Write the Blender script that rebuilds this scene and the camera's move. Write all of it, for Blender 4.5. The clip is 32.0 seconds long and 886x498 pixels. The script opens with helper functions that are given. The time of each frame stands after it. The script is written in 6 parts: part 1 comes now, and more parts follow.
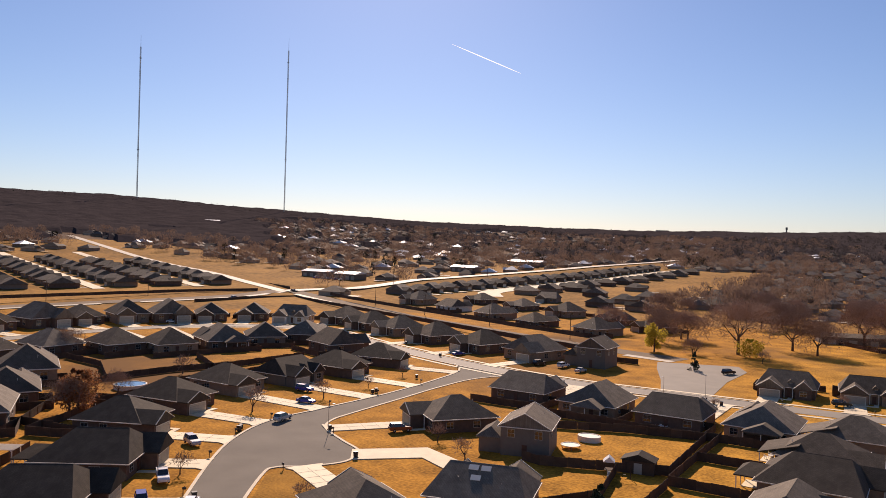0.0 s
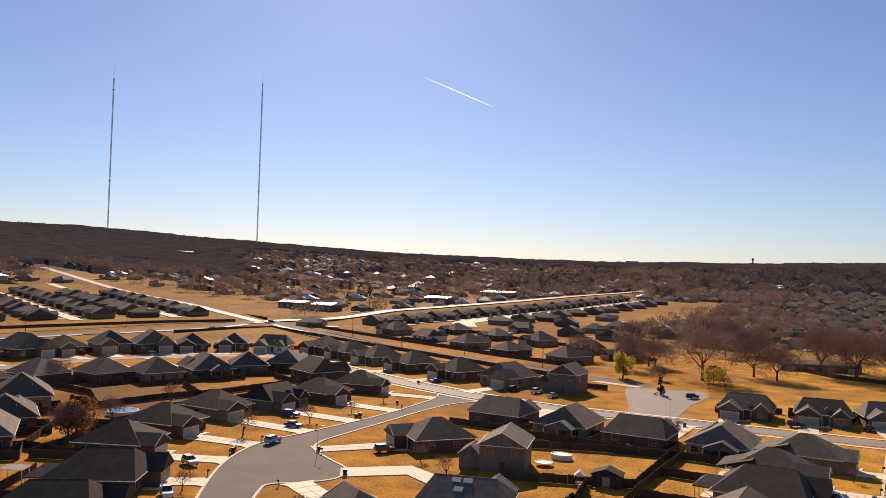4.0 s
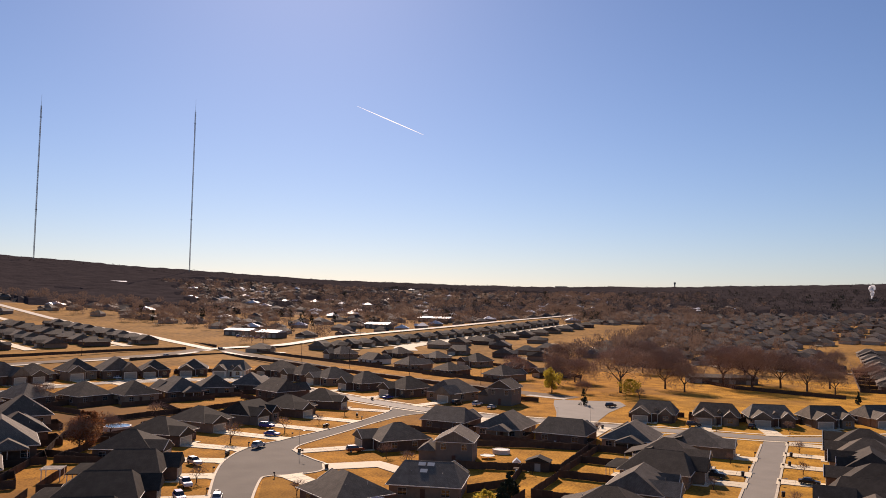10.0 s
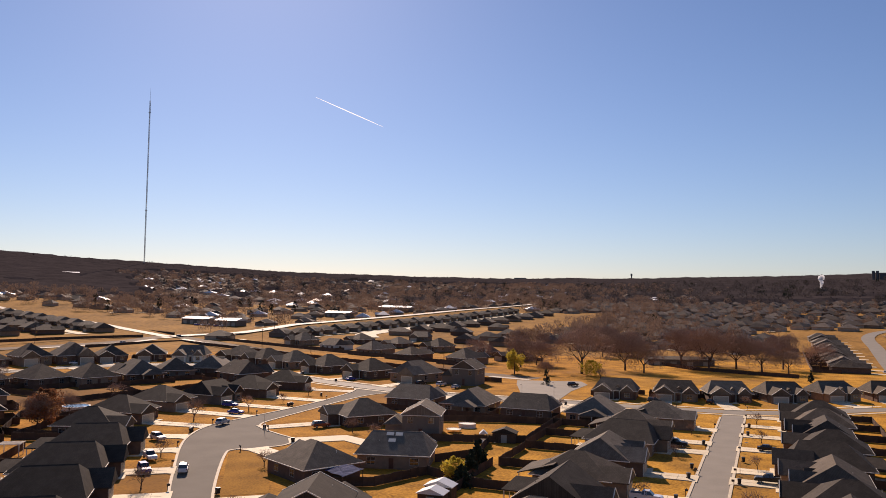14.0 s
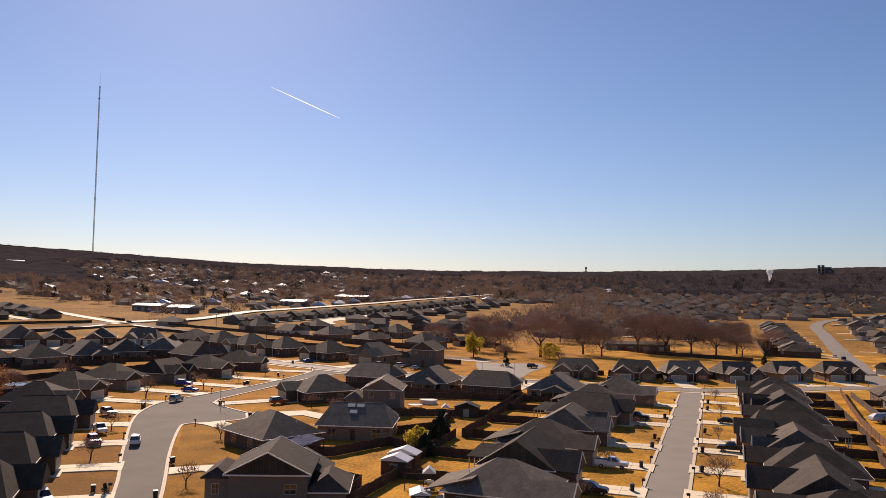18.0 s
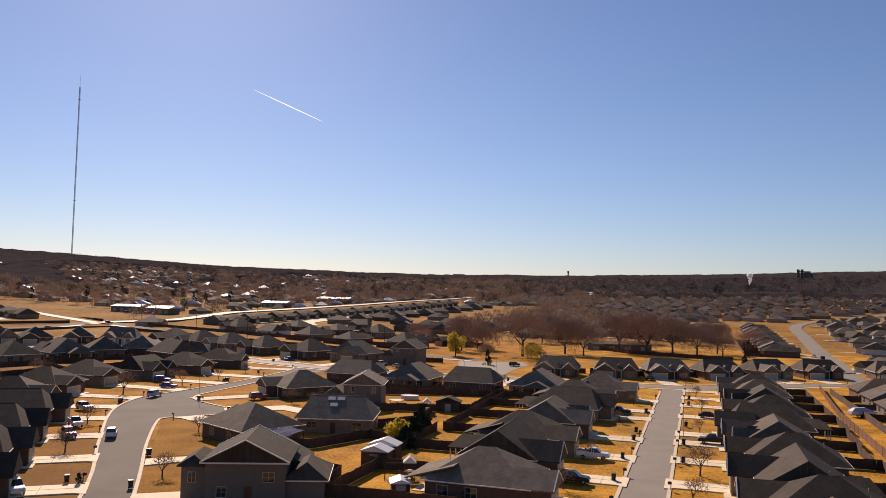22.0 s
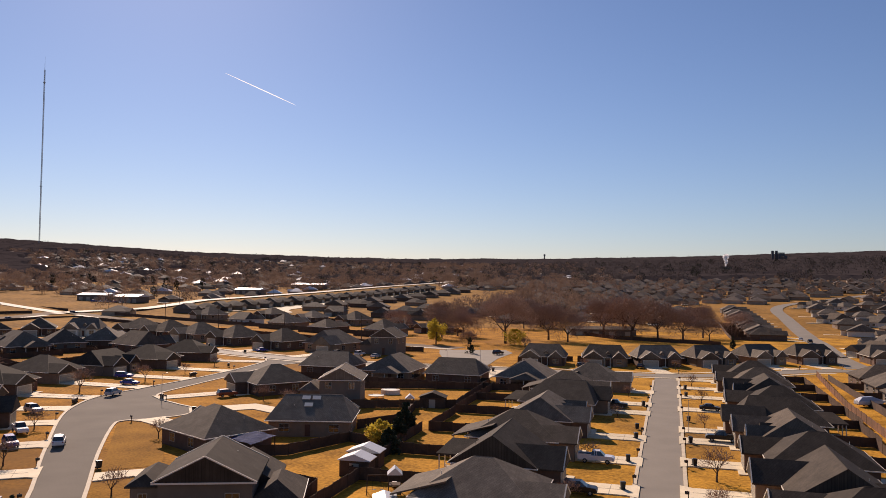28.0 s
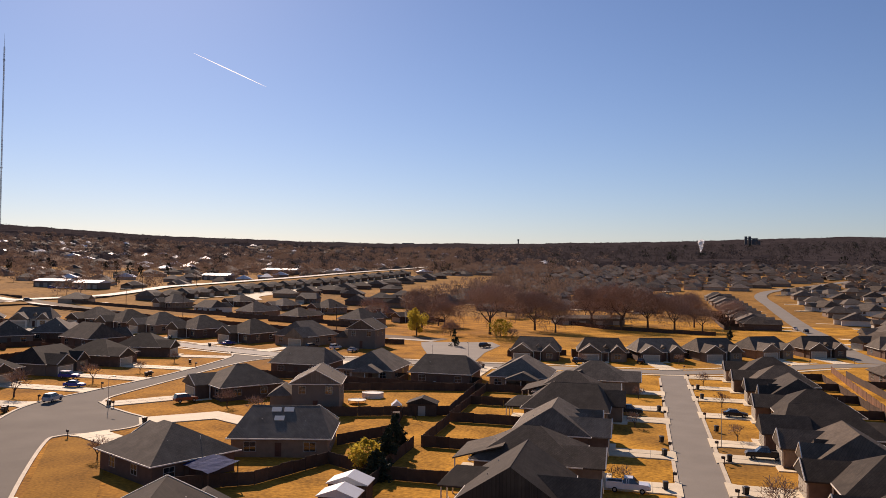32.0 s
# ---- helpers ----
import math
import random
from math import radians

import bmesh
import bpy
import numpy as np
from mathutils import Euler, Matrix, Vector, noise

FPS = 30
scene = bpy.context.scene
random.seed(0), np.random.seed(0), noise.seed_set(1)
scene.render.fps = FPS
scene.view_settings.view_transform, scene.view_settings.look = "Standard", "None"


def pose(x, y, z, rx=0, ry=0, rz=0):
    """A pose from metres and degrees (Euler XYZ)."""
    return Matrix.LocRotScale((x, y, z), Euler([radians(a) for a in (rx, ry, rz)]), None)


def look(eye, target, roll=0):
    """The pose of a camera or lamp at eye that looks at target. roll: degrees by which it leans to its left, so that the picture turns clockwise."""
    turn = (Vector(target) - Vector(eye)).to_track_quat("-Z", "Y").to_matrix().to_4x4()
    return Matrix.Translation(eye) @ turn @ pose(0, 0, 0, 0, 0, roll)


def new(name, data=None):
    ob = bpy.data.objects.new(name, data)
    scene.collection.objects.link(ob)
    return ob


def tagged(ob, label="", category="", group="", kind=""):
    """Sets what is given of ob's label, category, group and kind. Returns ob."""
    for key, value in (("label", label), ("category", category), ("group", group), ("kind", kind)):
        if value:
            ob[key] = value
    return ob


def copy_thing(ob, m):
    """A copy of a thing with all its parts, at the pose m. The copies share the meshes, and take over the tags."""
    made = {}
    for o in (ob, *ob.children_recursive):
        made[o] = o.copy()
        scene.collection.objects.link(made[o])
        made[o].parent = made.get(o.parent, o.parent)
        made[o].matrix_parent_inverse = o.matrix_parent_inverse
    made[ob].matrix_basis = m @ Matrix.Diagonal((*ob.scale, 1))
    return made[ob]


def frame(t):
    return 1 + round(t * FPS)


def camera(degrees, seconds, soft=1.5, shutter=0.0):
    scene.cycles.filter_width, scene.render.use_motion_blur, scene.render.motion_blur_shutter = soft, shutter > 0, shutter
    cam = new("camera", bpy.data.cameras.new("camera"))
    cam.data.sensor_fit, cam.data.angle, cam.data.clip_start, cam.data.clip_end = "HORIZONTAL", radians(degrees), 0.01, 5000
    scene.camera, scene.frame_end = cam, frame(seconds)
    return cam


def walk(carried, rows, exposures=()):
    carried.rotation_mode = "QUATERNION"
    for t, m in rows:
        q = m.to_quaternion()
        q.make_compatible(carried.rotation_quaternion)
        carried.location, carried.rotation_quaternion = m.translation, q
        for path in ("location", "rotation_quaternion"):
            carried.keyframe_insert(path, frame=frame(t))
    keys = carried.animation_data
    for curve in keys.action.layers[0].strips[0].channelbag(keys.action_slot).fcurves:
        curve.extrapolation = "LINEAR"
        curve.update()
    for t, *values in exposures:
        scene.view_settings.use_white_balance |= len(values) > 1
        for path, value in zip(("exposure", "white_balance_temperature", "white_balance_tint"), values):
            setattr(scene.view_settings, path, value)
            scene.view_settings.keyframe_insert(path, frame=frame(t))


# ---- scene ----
import collections

cam = camera(58.5, 32.0, soft=0.8)
# seconds, east, north, height, yaw, pitch, roll
PATH = [
    (0, -0.00, 0.00, 39.98, 32.209, -0.650, 1.789),
    (0.5, 0.02, 0.11, 40.11, 32.239, -0.330, 1.825),
    (1, -0.07, 0.16, 40.29, 32.253, -0.031, 1.845),
    (1.5, 0.10, -0.31, 40.06, 31.936, 0.359, 1.871),
    (2, 0.38, -0.90, 40.14, 31.577, 0.629, 1.925),
    (2.5, 0.95, -2.67, 40.03, 31.293, 1.069, 1.989),
    (3, 1.66, -4.58, 39.88, 30.812, 1.366, 2.020),
    (3.5, 2.74, -7.58, 39.89, 30.618, 1.493, 1.932),
    (5.5, 11.76, -25.01, 41.67, 28.659, 2.167, 1.162),
    (6, 12.42, -28.01, 41.93, 28.312, 2.234, 1.229),
    (6.5, 13.27, -30.82, 41.67, 27.918, 2.550, 1.166),
    (7, 13.91, -33.03, 41.45, 27.557, 2.737, 1.089),
    (7.5, 14.58, -35.51, 41.28, 27.294, 2.897, 1.148),
    (8, 15.17, -37.73, 41.12, 26.887, 3.059, 1.080),
    (8.5, 15.13, -40.34, 41.00, 26.234, 3.146, 1.245),
    (9, 15.46, -42.45, 41.00, 25.671, 3.261, 1.288),
    (9.5, 16.34, -44.99, 40.71, 25.413, 3.496, 1.174),
    (10, 17.17, -47.55, 40.53, 25.381, 3.669, 1.068),
    (10.5, 17.58, -49.31, 40.10, 24.950, 3.664, 0.934),
    (11, 18.15, -50.52, 39.90, 24.946, 3.416, 0.763),
    (11.5, 17.80, -50.82, 39.84, 24.522, 2.945, 0.687),
    (12, 17.65, -50.81, 39.10, 24.252, 2.888, 0.708),
    (12.5, 17.04, -49.91, 38.34, 23.703, 2.626, 0.786),
    (13, 16.59, -49.73, 37.43, 23.523, 2.826, 0.757),
    (13.5, 15.87, -48.90, 36.25, 22.784, 3.173, 0.868),
    (14, 15.45, -48.27, 35.65, 22.401, 3.235, 0.924),
    (14.5, 14.72, -47.76, 34.81, 22.117, 3.157, 0.723),
    (16.5, 13.70, -46.31, 32.43, 20.417, 3.250, 0.920),
    (17, 13.22, -46.21, 31.89, 20.009, 3.179, 1.020),
    (17.5, 12.92, -45.83, 31.13, 19.534, 3.014, 1.142),
    (18, 12.68, -45.63, 30.44, 19.191, 2.863, 1.213),
    (18.5, 13.00, -45.09, 29.49, 18.983, 2.911, 1.110),
    (19, 13.19, -44.98, 28.53, 19.058, 3.002, 0.903),
    (19.5, 12.66, -44.77, 28.00, 18.922, 2.936, 1.102),
    (20, 12.18, -44.66, 27.73, 18.674, 2.914, 1.286),
    (20.5, 12.15, -44.54, 27.34, 18.562, 2.901, 1.346),
    (21, 12.07, -44.56, 27.35, 18.499, 3.005, 1.377),
    (21.5, 12.26, -44.62, 27.44, 17.945, 3.165, 1.448),
    (22, 12.60, -44.61, 27.97, 17.950, 3.209, 1.338),
    (22.5, 12.86, -44.69, 28.62, 17.917, 3.258, 1.211),
    (23, 13.25, -44.63, 28.71, 17.956, 3.311, 1.004),
    (23.5, 12.39, -43.47, 29.02, 17.816, 3.017, 1.134),
    (24, 11.55, -42.15, 29.14, 17.812, 2.700, 1.313),
    (24.5, 10.88, -40.25, 29.20, 17.859, 2.561, 1.306),
    (26.5, 8.58, -37.81, 28.81, 17.324, 3.149, 1.001),
    (27, 7.71, -36.37, 28.75, 16.720, 2.539, 0.981),
    (27.5, 7.19, -34.57, 28.56, 16.601, 2.296, 0.842),
    (28, 6.73, -31.66, 28.63, 16.149, 2.095, 0.785),
    (28.5, 5.36, -29.01, 28.86, 15.790, 1.983, 0.869),
    (29, 4.05, -26.12, 29.12, 15.476, 1.812, 0.974),
    (29.5, 2.73, -23.81, 29.34, 15.149, 1.712, 1.037),
    (30, 1.46, -21.25, 29.46, 14.894, 1.589, 1.071),
    (30.5, 0.27, -18.99, 29.57, 14.710, 1.421, 1.082),
    (31, -0.96, -16.53, 29.56, 14.516, 1.306, 1.020),
    (31.5, -2.19, -13.71, 29.56, 14.240, 1.118, 0.951),
    (32, -3.18, -11.05, 29.42, 14.098, 1.011, 0.900),
]


def aim(x, y, z, yaw, pitch, roll):
    a, b = radians(yaw), radians(pitch)
    way = Vector((-math.sin(a) * math.cos(b), math.cos(a) * math.cos(b), math.sin(b)))
    eye = Vector((x, y, z))
    return look(eye, eye + way, roll)


walk(cam, [(r[0], aim(*r[1:])) for r in PATH], exposures=[(0, 0.47, 6150, 25), (3, 0.46, 6150, 25), (7, 0.35, 6150, 25), (20, 0.33, 6150, 25), (28, 0.25, 6150, 25), (32, 0.30, 6150, 25)])

# ---- light ----
SUN_AZ, SUN_EL = 36.0, 31.0          # degrees left of +y, degrees above the horizon
world = bpy.data.worlds.new("sky")
scene.world = world
world.use_nodes = True
wn = world.node_tree.nodes
sky = wn.new("ShaderNodeTexSky")
sky.sky_type = "NISHITA"
sky.sun_disc = False
sky.sun_elevation = radians(SUN_EL)
sky.sun_rotation = radians(-SUN_AZ)
sky.air_density, sky.dust_density, sky.ozone_density = 1.0, 0.22, 4.0
wn["Background"].inputs["Strength"].default_value = 0.060
world.node_tree.links.new(sky.outputs[0], wn["Background"].inputs["Color"])
sun = new("sun", bpy.data.lights.new("sun", "SUN"))
sun.data.energy, sun.data.angle, sun.data.color = 5.0, radians(0.53), (1.0, 0.80, 0.56)
az, el = radians(SUN_AZ), radians(SUN_EL)
sun_from = Vector((-math.sin(az) * math.cos(el), math.cos(az) * math.cos(el), math.sin(el)))
sun.matrix_world = look(sun_from * 500, (0, 0, 0))

# ---- materials ----


def material(name, base, rough=0.8, spread=0.25, grain=(3.0, 40.0), bump=0.2, metal=0.0, tint=None, per_object=0.0, spec=0.3):
    """Two scales of noise between a darker and a lighter base colour, with fine relief."""
    m = bpy.data.materials.new(name)
    m.use_nodes = True
    n, l = m.node_tree.nodes, m.node_tree.links
    b = n["Principled BSDF"]
    b.inputs["Roughness"].default_value, b.inputs["Metallic"].default_value = rough, metal
    b.inputs["Specular IOR Level"].default_value = spec
    geo = n.new("ShaderNodeTexCoord")
    big, fine = n.new("ShaderNodeTexNoise"), n.new("ShaderNodeTexNoise")
    for t, s in ((big, grain[0]), (fine, grain[1])):
        t.inputs["Scale"].default_value, t.inputs["Detail"].default_value = s, 4.0
        l.new(geo.outputs["Object"], t.inputs["Vector"])
    mix = n.new("ShaderNodeMath")
    mix.operation = "ADD"
    l.new(big.outputs["Fac"], mix.inputs[0])
    l.new(fine.outputs["Fac"], mix.inputs[1])
    ramp = n.new("ShaderNodeMapRange")
    ramp.inputs["From Min"].default_value, ramp.inputs["From Max"].default_value = 0.7, 1.3
    l.new(mix.outputs[0], ramp.inputs["Value"])
    lo = [c * (1 - spread) for c in base]
    hi = [min(1, c * (1 + spread)) for c in (tint or base)]
    col = n.new("ShaderNodeMix")
    col.data_type = "RGBA"
    col.inputs[6].default_value, col.inputs[7].default_value = (*lo, 1), (*hi, 1)
    l.new(ramp.outputs[0], col.inputs[0])
    out = col.outputs[2]
    if per_object:
        info, hsv, mr = n.new("ShaderNodeObjectInfo"), n.new("ShaderNodeHueSaturation"), n.new("ShaderNodeMapRange")
        mr.inputs["To Min"].default_value, mr.inputs["To Max"].default_value = 1 - per_object, 1 + per_object
        l.new(info.outputs["Random"], mr.inputs["Value"])
        l.new(mr.outputs[0], hsv.inputs["Value"])
        l.new(out, hsv.inputs["Color"])
        out = hsv.outputs[0]
    l.new(out, b.inputs["Base Color"])
    if bump:
        bp = n.new("ShaderNodeBump")
        bp.inputs["Strength"].default_value, bp.inputs["Distance"].default_value = bump, 0.03
        l.new(fine.outputs["Fac"], bp.inputs["Height"])
        l.new(bp.outputs[0], b.inputs["Normal"])
    return m


def shingles(name, base):
    """Asphalt shingles: courses from a brick texture over mottled granules."""
    m = material(name, base, 0.8, 0.32, (0.45, 18.0), 0.35, per_object=0.22, spec=0.08)
    n, l = m.node_tree.nodes, m.node_tree.links
    b = n["Principled BSDF"]
    old = b.inputs["Base Color"].links[0].from_socket
    br, co = n.new("ShaderNodeTexBrick"), n.new("ShaderNodeTexCoord")
    mp = n.new("ShaderNodeMapping")
    mp.inputs["Rotation"].default_value = (0, 0, radians(45))
    br.inputs["Scale"].default_value, br.inputs["Mortar Size"].default_value = 1.0, 0.015
    br.inputs["Brick Width"].default_value, br.inputs["Row Height"].default_value = 0.5, 0.3
    br.inputs["Color1"].default_value, br.inputs["Color2"].default_value = (0.85, 0.85, 0.85, 1), (1.1, 1.08, 1.05, 1)
    br.inputs["Mortar"].default_value = (0.6, 0.6, 0.6, 1)
    l.new(co.outputs["Object"], mp.inputs["Vector"])
    l.new(mp.outputs[0], br.inputs["Vector"])
    mul = n.new("ShaderNodeMix")
    mul.data_type, mul.blend_type = "RGBA", "MULTIPLY"
    mul.inputs[0].default_value = 1
    l.new(old, mul.inputs[6])
    l.new(br.outputs["Color"], mul.inputs[7])
    l.new(mul.outputs[2], b.inputs["Base Color"])
    return m


def land_material():
    """Dormant lawn near by, brown fields and scrub far out, by noise at three scales."""
    m = material("dry_grass", (0.37, 0.180, 0.020), 0.95, 0.46, (0.13, 1.7), 0.5, tint=(0.48, 0.245, 0.030), spec=0.05)
    n, l = m.node_tree.nodes, m.node_tree.links
    b = n["Principled BSDF"]
    old = b.inputs["Base Color"].links[0].from_socket
    co, wide = n.new("ShaderNodeTexCoord"), n.new("ShaderNodeTexNoise")
    wide.inputs["Scale"].default_value, wide.inputs["Detail"].default_value = 0.012, 6
    l.new(co.outputs["Object"], wide.inputs["Vector"])
    r = n.new("ShaderNodeMapRange")
    r.inputs["From Min"].default_value, r.inputs["From Max"].default_value = 0.52, 0.66
    l.new(wide.outputs["Fac"], r.inputs["Value"])
    mix = n.new("ShaderNodeMix")
    mix.data_type = "RGBA"
    mix.inputs[7].default_value = (0.20, 0.11, 0.035, 1)
    l.new(r.outputs[0], mix.inputs[0])
    l.new(old, mix.inputs[6])
    # the lawns of the western streets are multiplied darker and browner
    sep, west, dry, add = n.new("ShaderNodeSeparateXYZ"), n.new("ShaderNodeMapRange"), n.new("ShaderNodeMix"), n.new("ShaderNodeMath")
    l.new(co.outputs["Object"], sep.inputs[0])
    add.operation = "MULTIPLY_ADD"
    add.inputs[1].default_value = 60.0
    l.new(wide.outputs["Fac"], add.inputs[0])
    l.new(sep.outputs["X"], add.inputs[2])
    west.inputs["From Min"].default_value, west.inputs["From Max"].default_value = 5.0, -45.0
    l.new(add.outputs[0], west.inputs["Value"])
    dry.data_type, dry.blend_type = "RGBA", "MULTIPLY"
    dry.inputs[7].default_value = (0.84, 0.78, 0.76, 1)
    l.new(west.outputs[0], dry.inputs[0])
    l.new(mix.outputs[2], dry.inputs[6])
    l.new(dry.outputs[2], b.inputs["Base Color"])
    return m


M_LAND = land_material()
M_FIELD = material("dry_field", (0.29, 0.155, 0.036), 0.95, 0.45, (0.02, 0.3), 0.3, spec=0.05)
M_FLOOR = material("forest_floor", (0.115, 0.070, 0.038), 0.95, 0.45, (0.006, 0.05), 0.2, spec=0.05)
M_LAWN = material("brown_lawn", (0.27, 0.128, 0.018), 0.95, 0.35, (0.12, 2.5), 0.4, tint=(0.31, 0.155, 0.022), spec=0.05)
M_ROAD = material("street_concrete", (0.225, 0.198, 0.156), 0.8, 0.14, (0.15, 9.0), 0.15, spec=0.3)
M_ASPHALT = material("worn_asphalt", (0.172, 0.152, 0.122), 0.9, 0.18, (0.12, 9.0), 0.15, spec=0.12)
M_HWY = material("highway_concrete", (0.44, 0.38, 0.28), 0.7, 0.15, (0.1, 7.0), 0.1)
M_DUST = material("dusty_asphalt", (0.20, 0.150, 0.100), 0.9, 0.2, (0.05, 2.0), 0.1, spec=0.1)
M_WALK = material("driveway_concrete", (0.70, 0.60, 0.41), 0.8, 0.14, (0.4, 14.0), 0.15, per_object=0.1)
M_KERB = material("kerb_concrete", (0.58, 0.50, 0.36), 0.8, 0.15, (0.6, 12.0), 0.15)
ROOFS = [shingles("shingle_grey", (0.066, 0.054, 0.042)), shingles("shingle_brown", (0.108, 0.086, 0.064)),
         shingles("shingle_weathered", (0.158, 0.132, 0.102))]
WALLS = [material("brick_red_brown", (0.125, 0.080, 0.056), 0.85, 0.25, (1.2, 30.0), 0.4, per_object=0.1),
         material("brick_tan", (0.25, 0.175, 0.115), 0.85, 0.2, (1.2, 30.0), 0.4, per_object=0.1),
         material("siding_grey", (0.15, 0.125, 0.10), 0.7, 0.1, (1.0, 20.0), 0.2, per_object=0.1),
         material("siding_white", (0.62, 0.58, 0.50), 0.7, 0.1, (1.0, 20.0), 0.2, per_object=0.05)]
M_TRIM = material("white_trim", (0.70, 0.65, 0.55), 0.6, 0.06, (1.0, 20.0), 0.05)
M_FRAME = material("window_frame_paint", (0.36, 0.33, 0.28), 0.6, 0.06, (1.0, 20.0), 0.05)
M_DOOR = material("garage_door_paint", (0.38, 0.34, 0.27), 0.55, 0.06, (0.7, 16.0), 0.05, per_object=0.12)
M_ENTRY = material("dark_door_paint", (0.10, 0.045, 0.03), 0.45, 0.15, (2.0, 20.0), 0.05)
M_FENCE = material("weathered_cedar", (0.080, 0.050, 0.032), 0.9, 0.3, (0.7, 14.0), 0.4, per_object=0.2)
M_BARK = material("bark", (0.085, 0.060, 0.045), 0.95, 0.25, (1.5, 20.0), 0.3)
M_TWIG = material("twigs", (0.31, 0.205, 0.145), 0.95, 0.25, (0.4, 6.0), 0.0, per_object=0.2)
M_METAL = material("galvanised_metal", (0.42, 0.40, 0.37), 0.5, 0.1, (2.0, 30.0), 0.05, metal=0.8)
M_BLACK = material("black_plastic", (0.02, 0.02, 0.022), 0.5, 0.2, (3.0, 30.0), 0.05)


def glass_material(name, tone):
    m = bpy.data.materials.new(name)
    m.use_nodes = True
    b = m.node_tree.nodes["Principled BSDF"]
    b.inputs["Base Color"].default_value = (*tone, 1)
    b.inputs["Roughness"].default_value, b.inputs["Specular IOR Level"].default_value = 0.05, 0.9
    return m


M_GLASS = glass_material("window_glass", (0.02, 0.025, 0.03))

# ---- mesh helpers ----


def mesh_of(name, bm, mat):
    bmesh.ops.recalc_face_normals(bm, faces=bm.faces)
    me = bpy.data.meshes.new(name)
    bm.to_mesh(me)
    bm.free()
    for m in (mat if isinstance(mat, (list, tuple)) else [mat]):
        me.materials.append(m)
    return me


def part(name, bm, mat, parent=None, label=""):
    """One mesh object under a thing or a part."""
    ob = new(name, mesh_of(name, bm, mat))
    ob.parent = parent
    if label:
        ob["label"] = label
    return ob


def share(name, me, parent, m):
    ob = new(name, me)
    ob.parent = parent
    ob.matrix_basis = m
    return ob


def box(bm, x0, x1, y0, y1, z0, z1, idx=0):
    vs = [bm.verts.new((x, y, z)) for z in (z0, z1) for x, y in ((x0, y0), (x1, y0), (x1, y1), (x0, y1))]
    for q in ((0, 3, 2, 1), (4, 5, 6, 7), (0, 1, 5, 4), (1, 2, 6, 5), (2, 3, 7, 6), (3, 0, 4, 7)):
        bm.faces.new([vs[i] for i in q]).material_index = idx
    return vs


def boxes(*args):
    bm = bmesh.new()
    for a in args:
        box(bm, *a)
    return bm


def tube(bm, a, b, ra, rb, sides=6, idx=0, cap=True):
    a, b = Vector(a), Vector(b)
    d = (b - a).normalized()
    u = d.orthogonal().normalized()
    v = d.cross(u)
    ring = []
    for p, r in ((a, ra), (b, rb)):
        ring.append([bm.verts.new(p + (u * math.cos(2 * math.pi * i / sides) + v * math.sin(2 * math.pi * i / sides)) * r) for i in range(sides)])
    for i in range(sides):
        j = (i + 1) % sides
        bm.faces.new((ring[0][i], ring[0][j], ring[1][j], ring[1][i])).material_index = idx
    if cap:
        bm.faces.new(ring[1]).material_index = idx
        bm.faces.new(ring[0][::-1]).material_index = idx


def ribbon_pts(line, width):
    """Left and right edge points of a strip along a polyline."""
    pts = [Vector((p[0], p[1], 0)) for p in line]
    left, right = [], []
    for i, p in enumerate(pts):
        d = (pts[min(i + 1, len(pts) - 1)] - pts[max(i - 1, 0)]).normalized()
        nrm = Vector((-d.y, d.x, 0))
        left.append(p + nrm * width / 2)
        right.append(p - nrm * width / 2)
    return left, right


def smooth(line, steps=6):
    """Catmull-Rom through the points of a plan line."""
    p = [Vector((a, b)) for a, b in line]
    p = [2 * p[0] - p[1]] + p + [2 * p[-1] - p[-2]]
    out = []
    for i in range(1, len(p) - 2):
        for k in range(steps):
            t = k / steps
            q = 0.5 * (2 * p[i] + (p[i + 1] - p[i - 1]) * t + (2 * p[i - 1] - 5 * p[i] + 4 * p[i + 1] - p[i + 2]) * t * t
                       + (3 * p[i] - p[i - 1] - 3 * p[i + 1] + p[i + 2]) * t ** 3)
            out.append((q.x, q.y))
    out.append((p[-2].x, p[-2].y))
    return out


# ---- land ----
HIGHWAY_EAST = ((420, -348), (450, -340), (520, -331), (621, -322), (719, -311), (850, -297), (1010, -276))


def highway_x(y):
    return float(np.interp(y, [p[0] for p in HIGHWAY_EAST], [p[1] for p in HIGHWAY_EAST]))


SKYLINE = ((-180, 1.5), (-40, 1.95), (-12, 1.82), (0, 1.45), (10, 1.18), (20, 1.08), (33, 1.28), (45, 1.85), (55, 2.38), (65, 2.5), (180, 1.5))


def rise(x, y):
    """Height of the land: level round the houses, then rising to the skyline."""
    d = math.hypot(x, y + 20)
    if d < 430:
        return 0.0
    a = math.degrees(math.atan2(-x, y + 20))
    e = float(np.interp(a, [s[0] for s in SKYLINE], [s[1] for s in SKYLINE]))
    top = 34 + 2400 * math.tan(radians(e))
    u = min((d - 430) / 1970, 1.0)
    z = top * (u ** 1.25)
    if d > 2400:
        z = top - (d - 2400) * 0.03
    z += 2.2 * min(1, (d - 430) / 300) * noise.noise(Vector((x / 240, y / 240, 0)))
    if 430 < y < 1010 and abs(x - highway_x(y)) < 36:      # the highway runs on a low bank
        z += 4.0 * min(1, (y - 430) / 60) * min(1, max(0, (32 - abs(x - highway_x(y))) / 20))
    return z


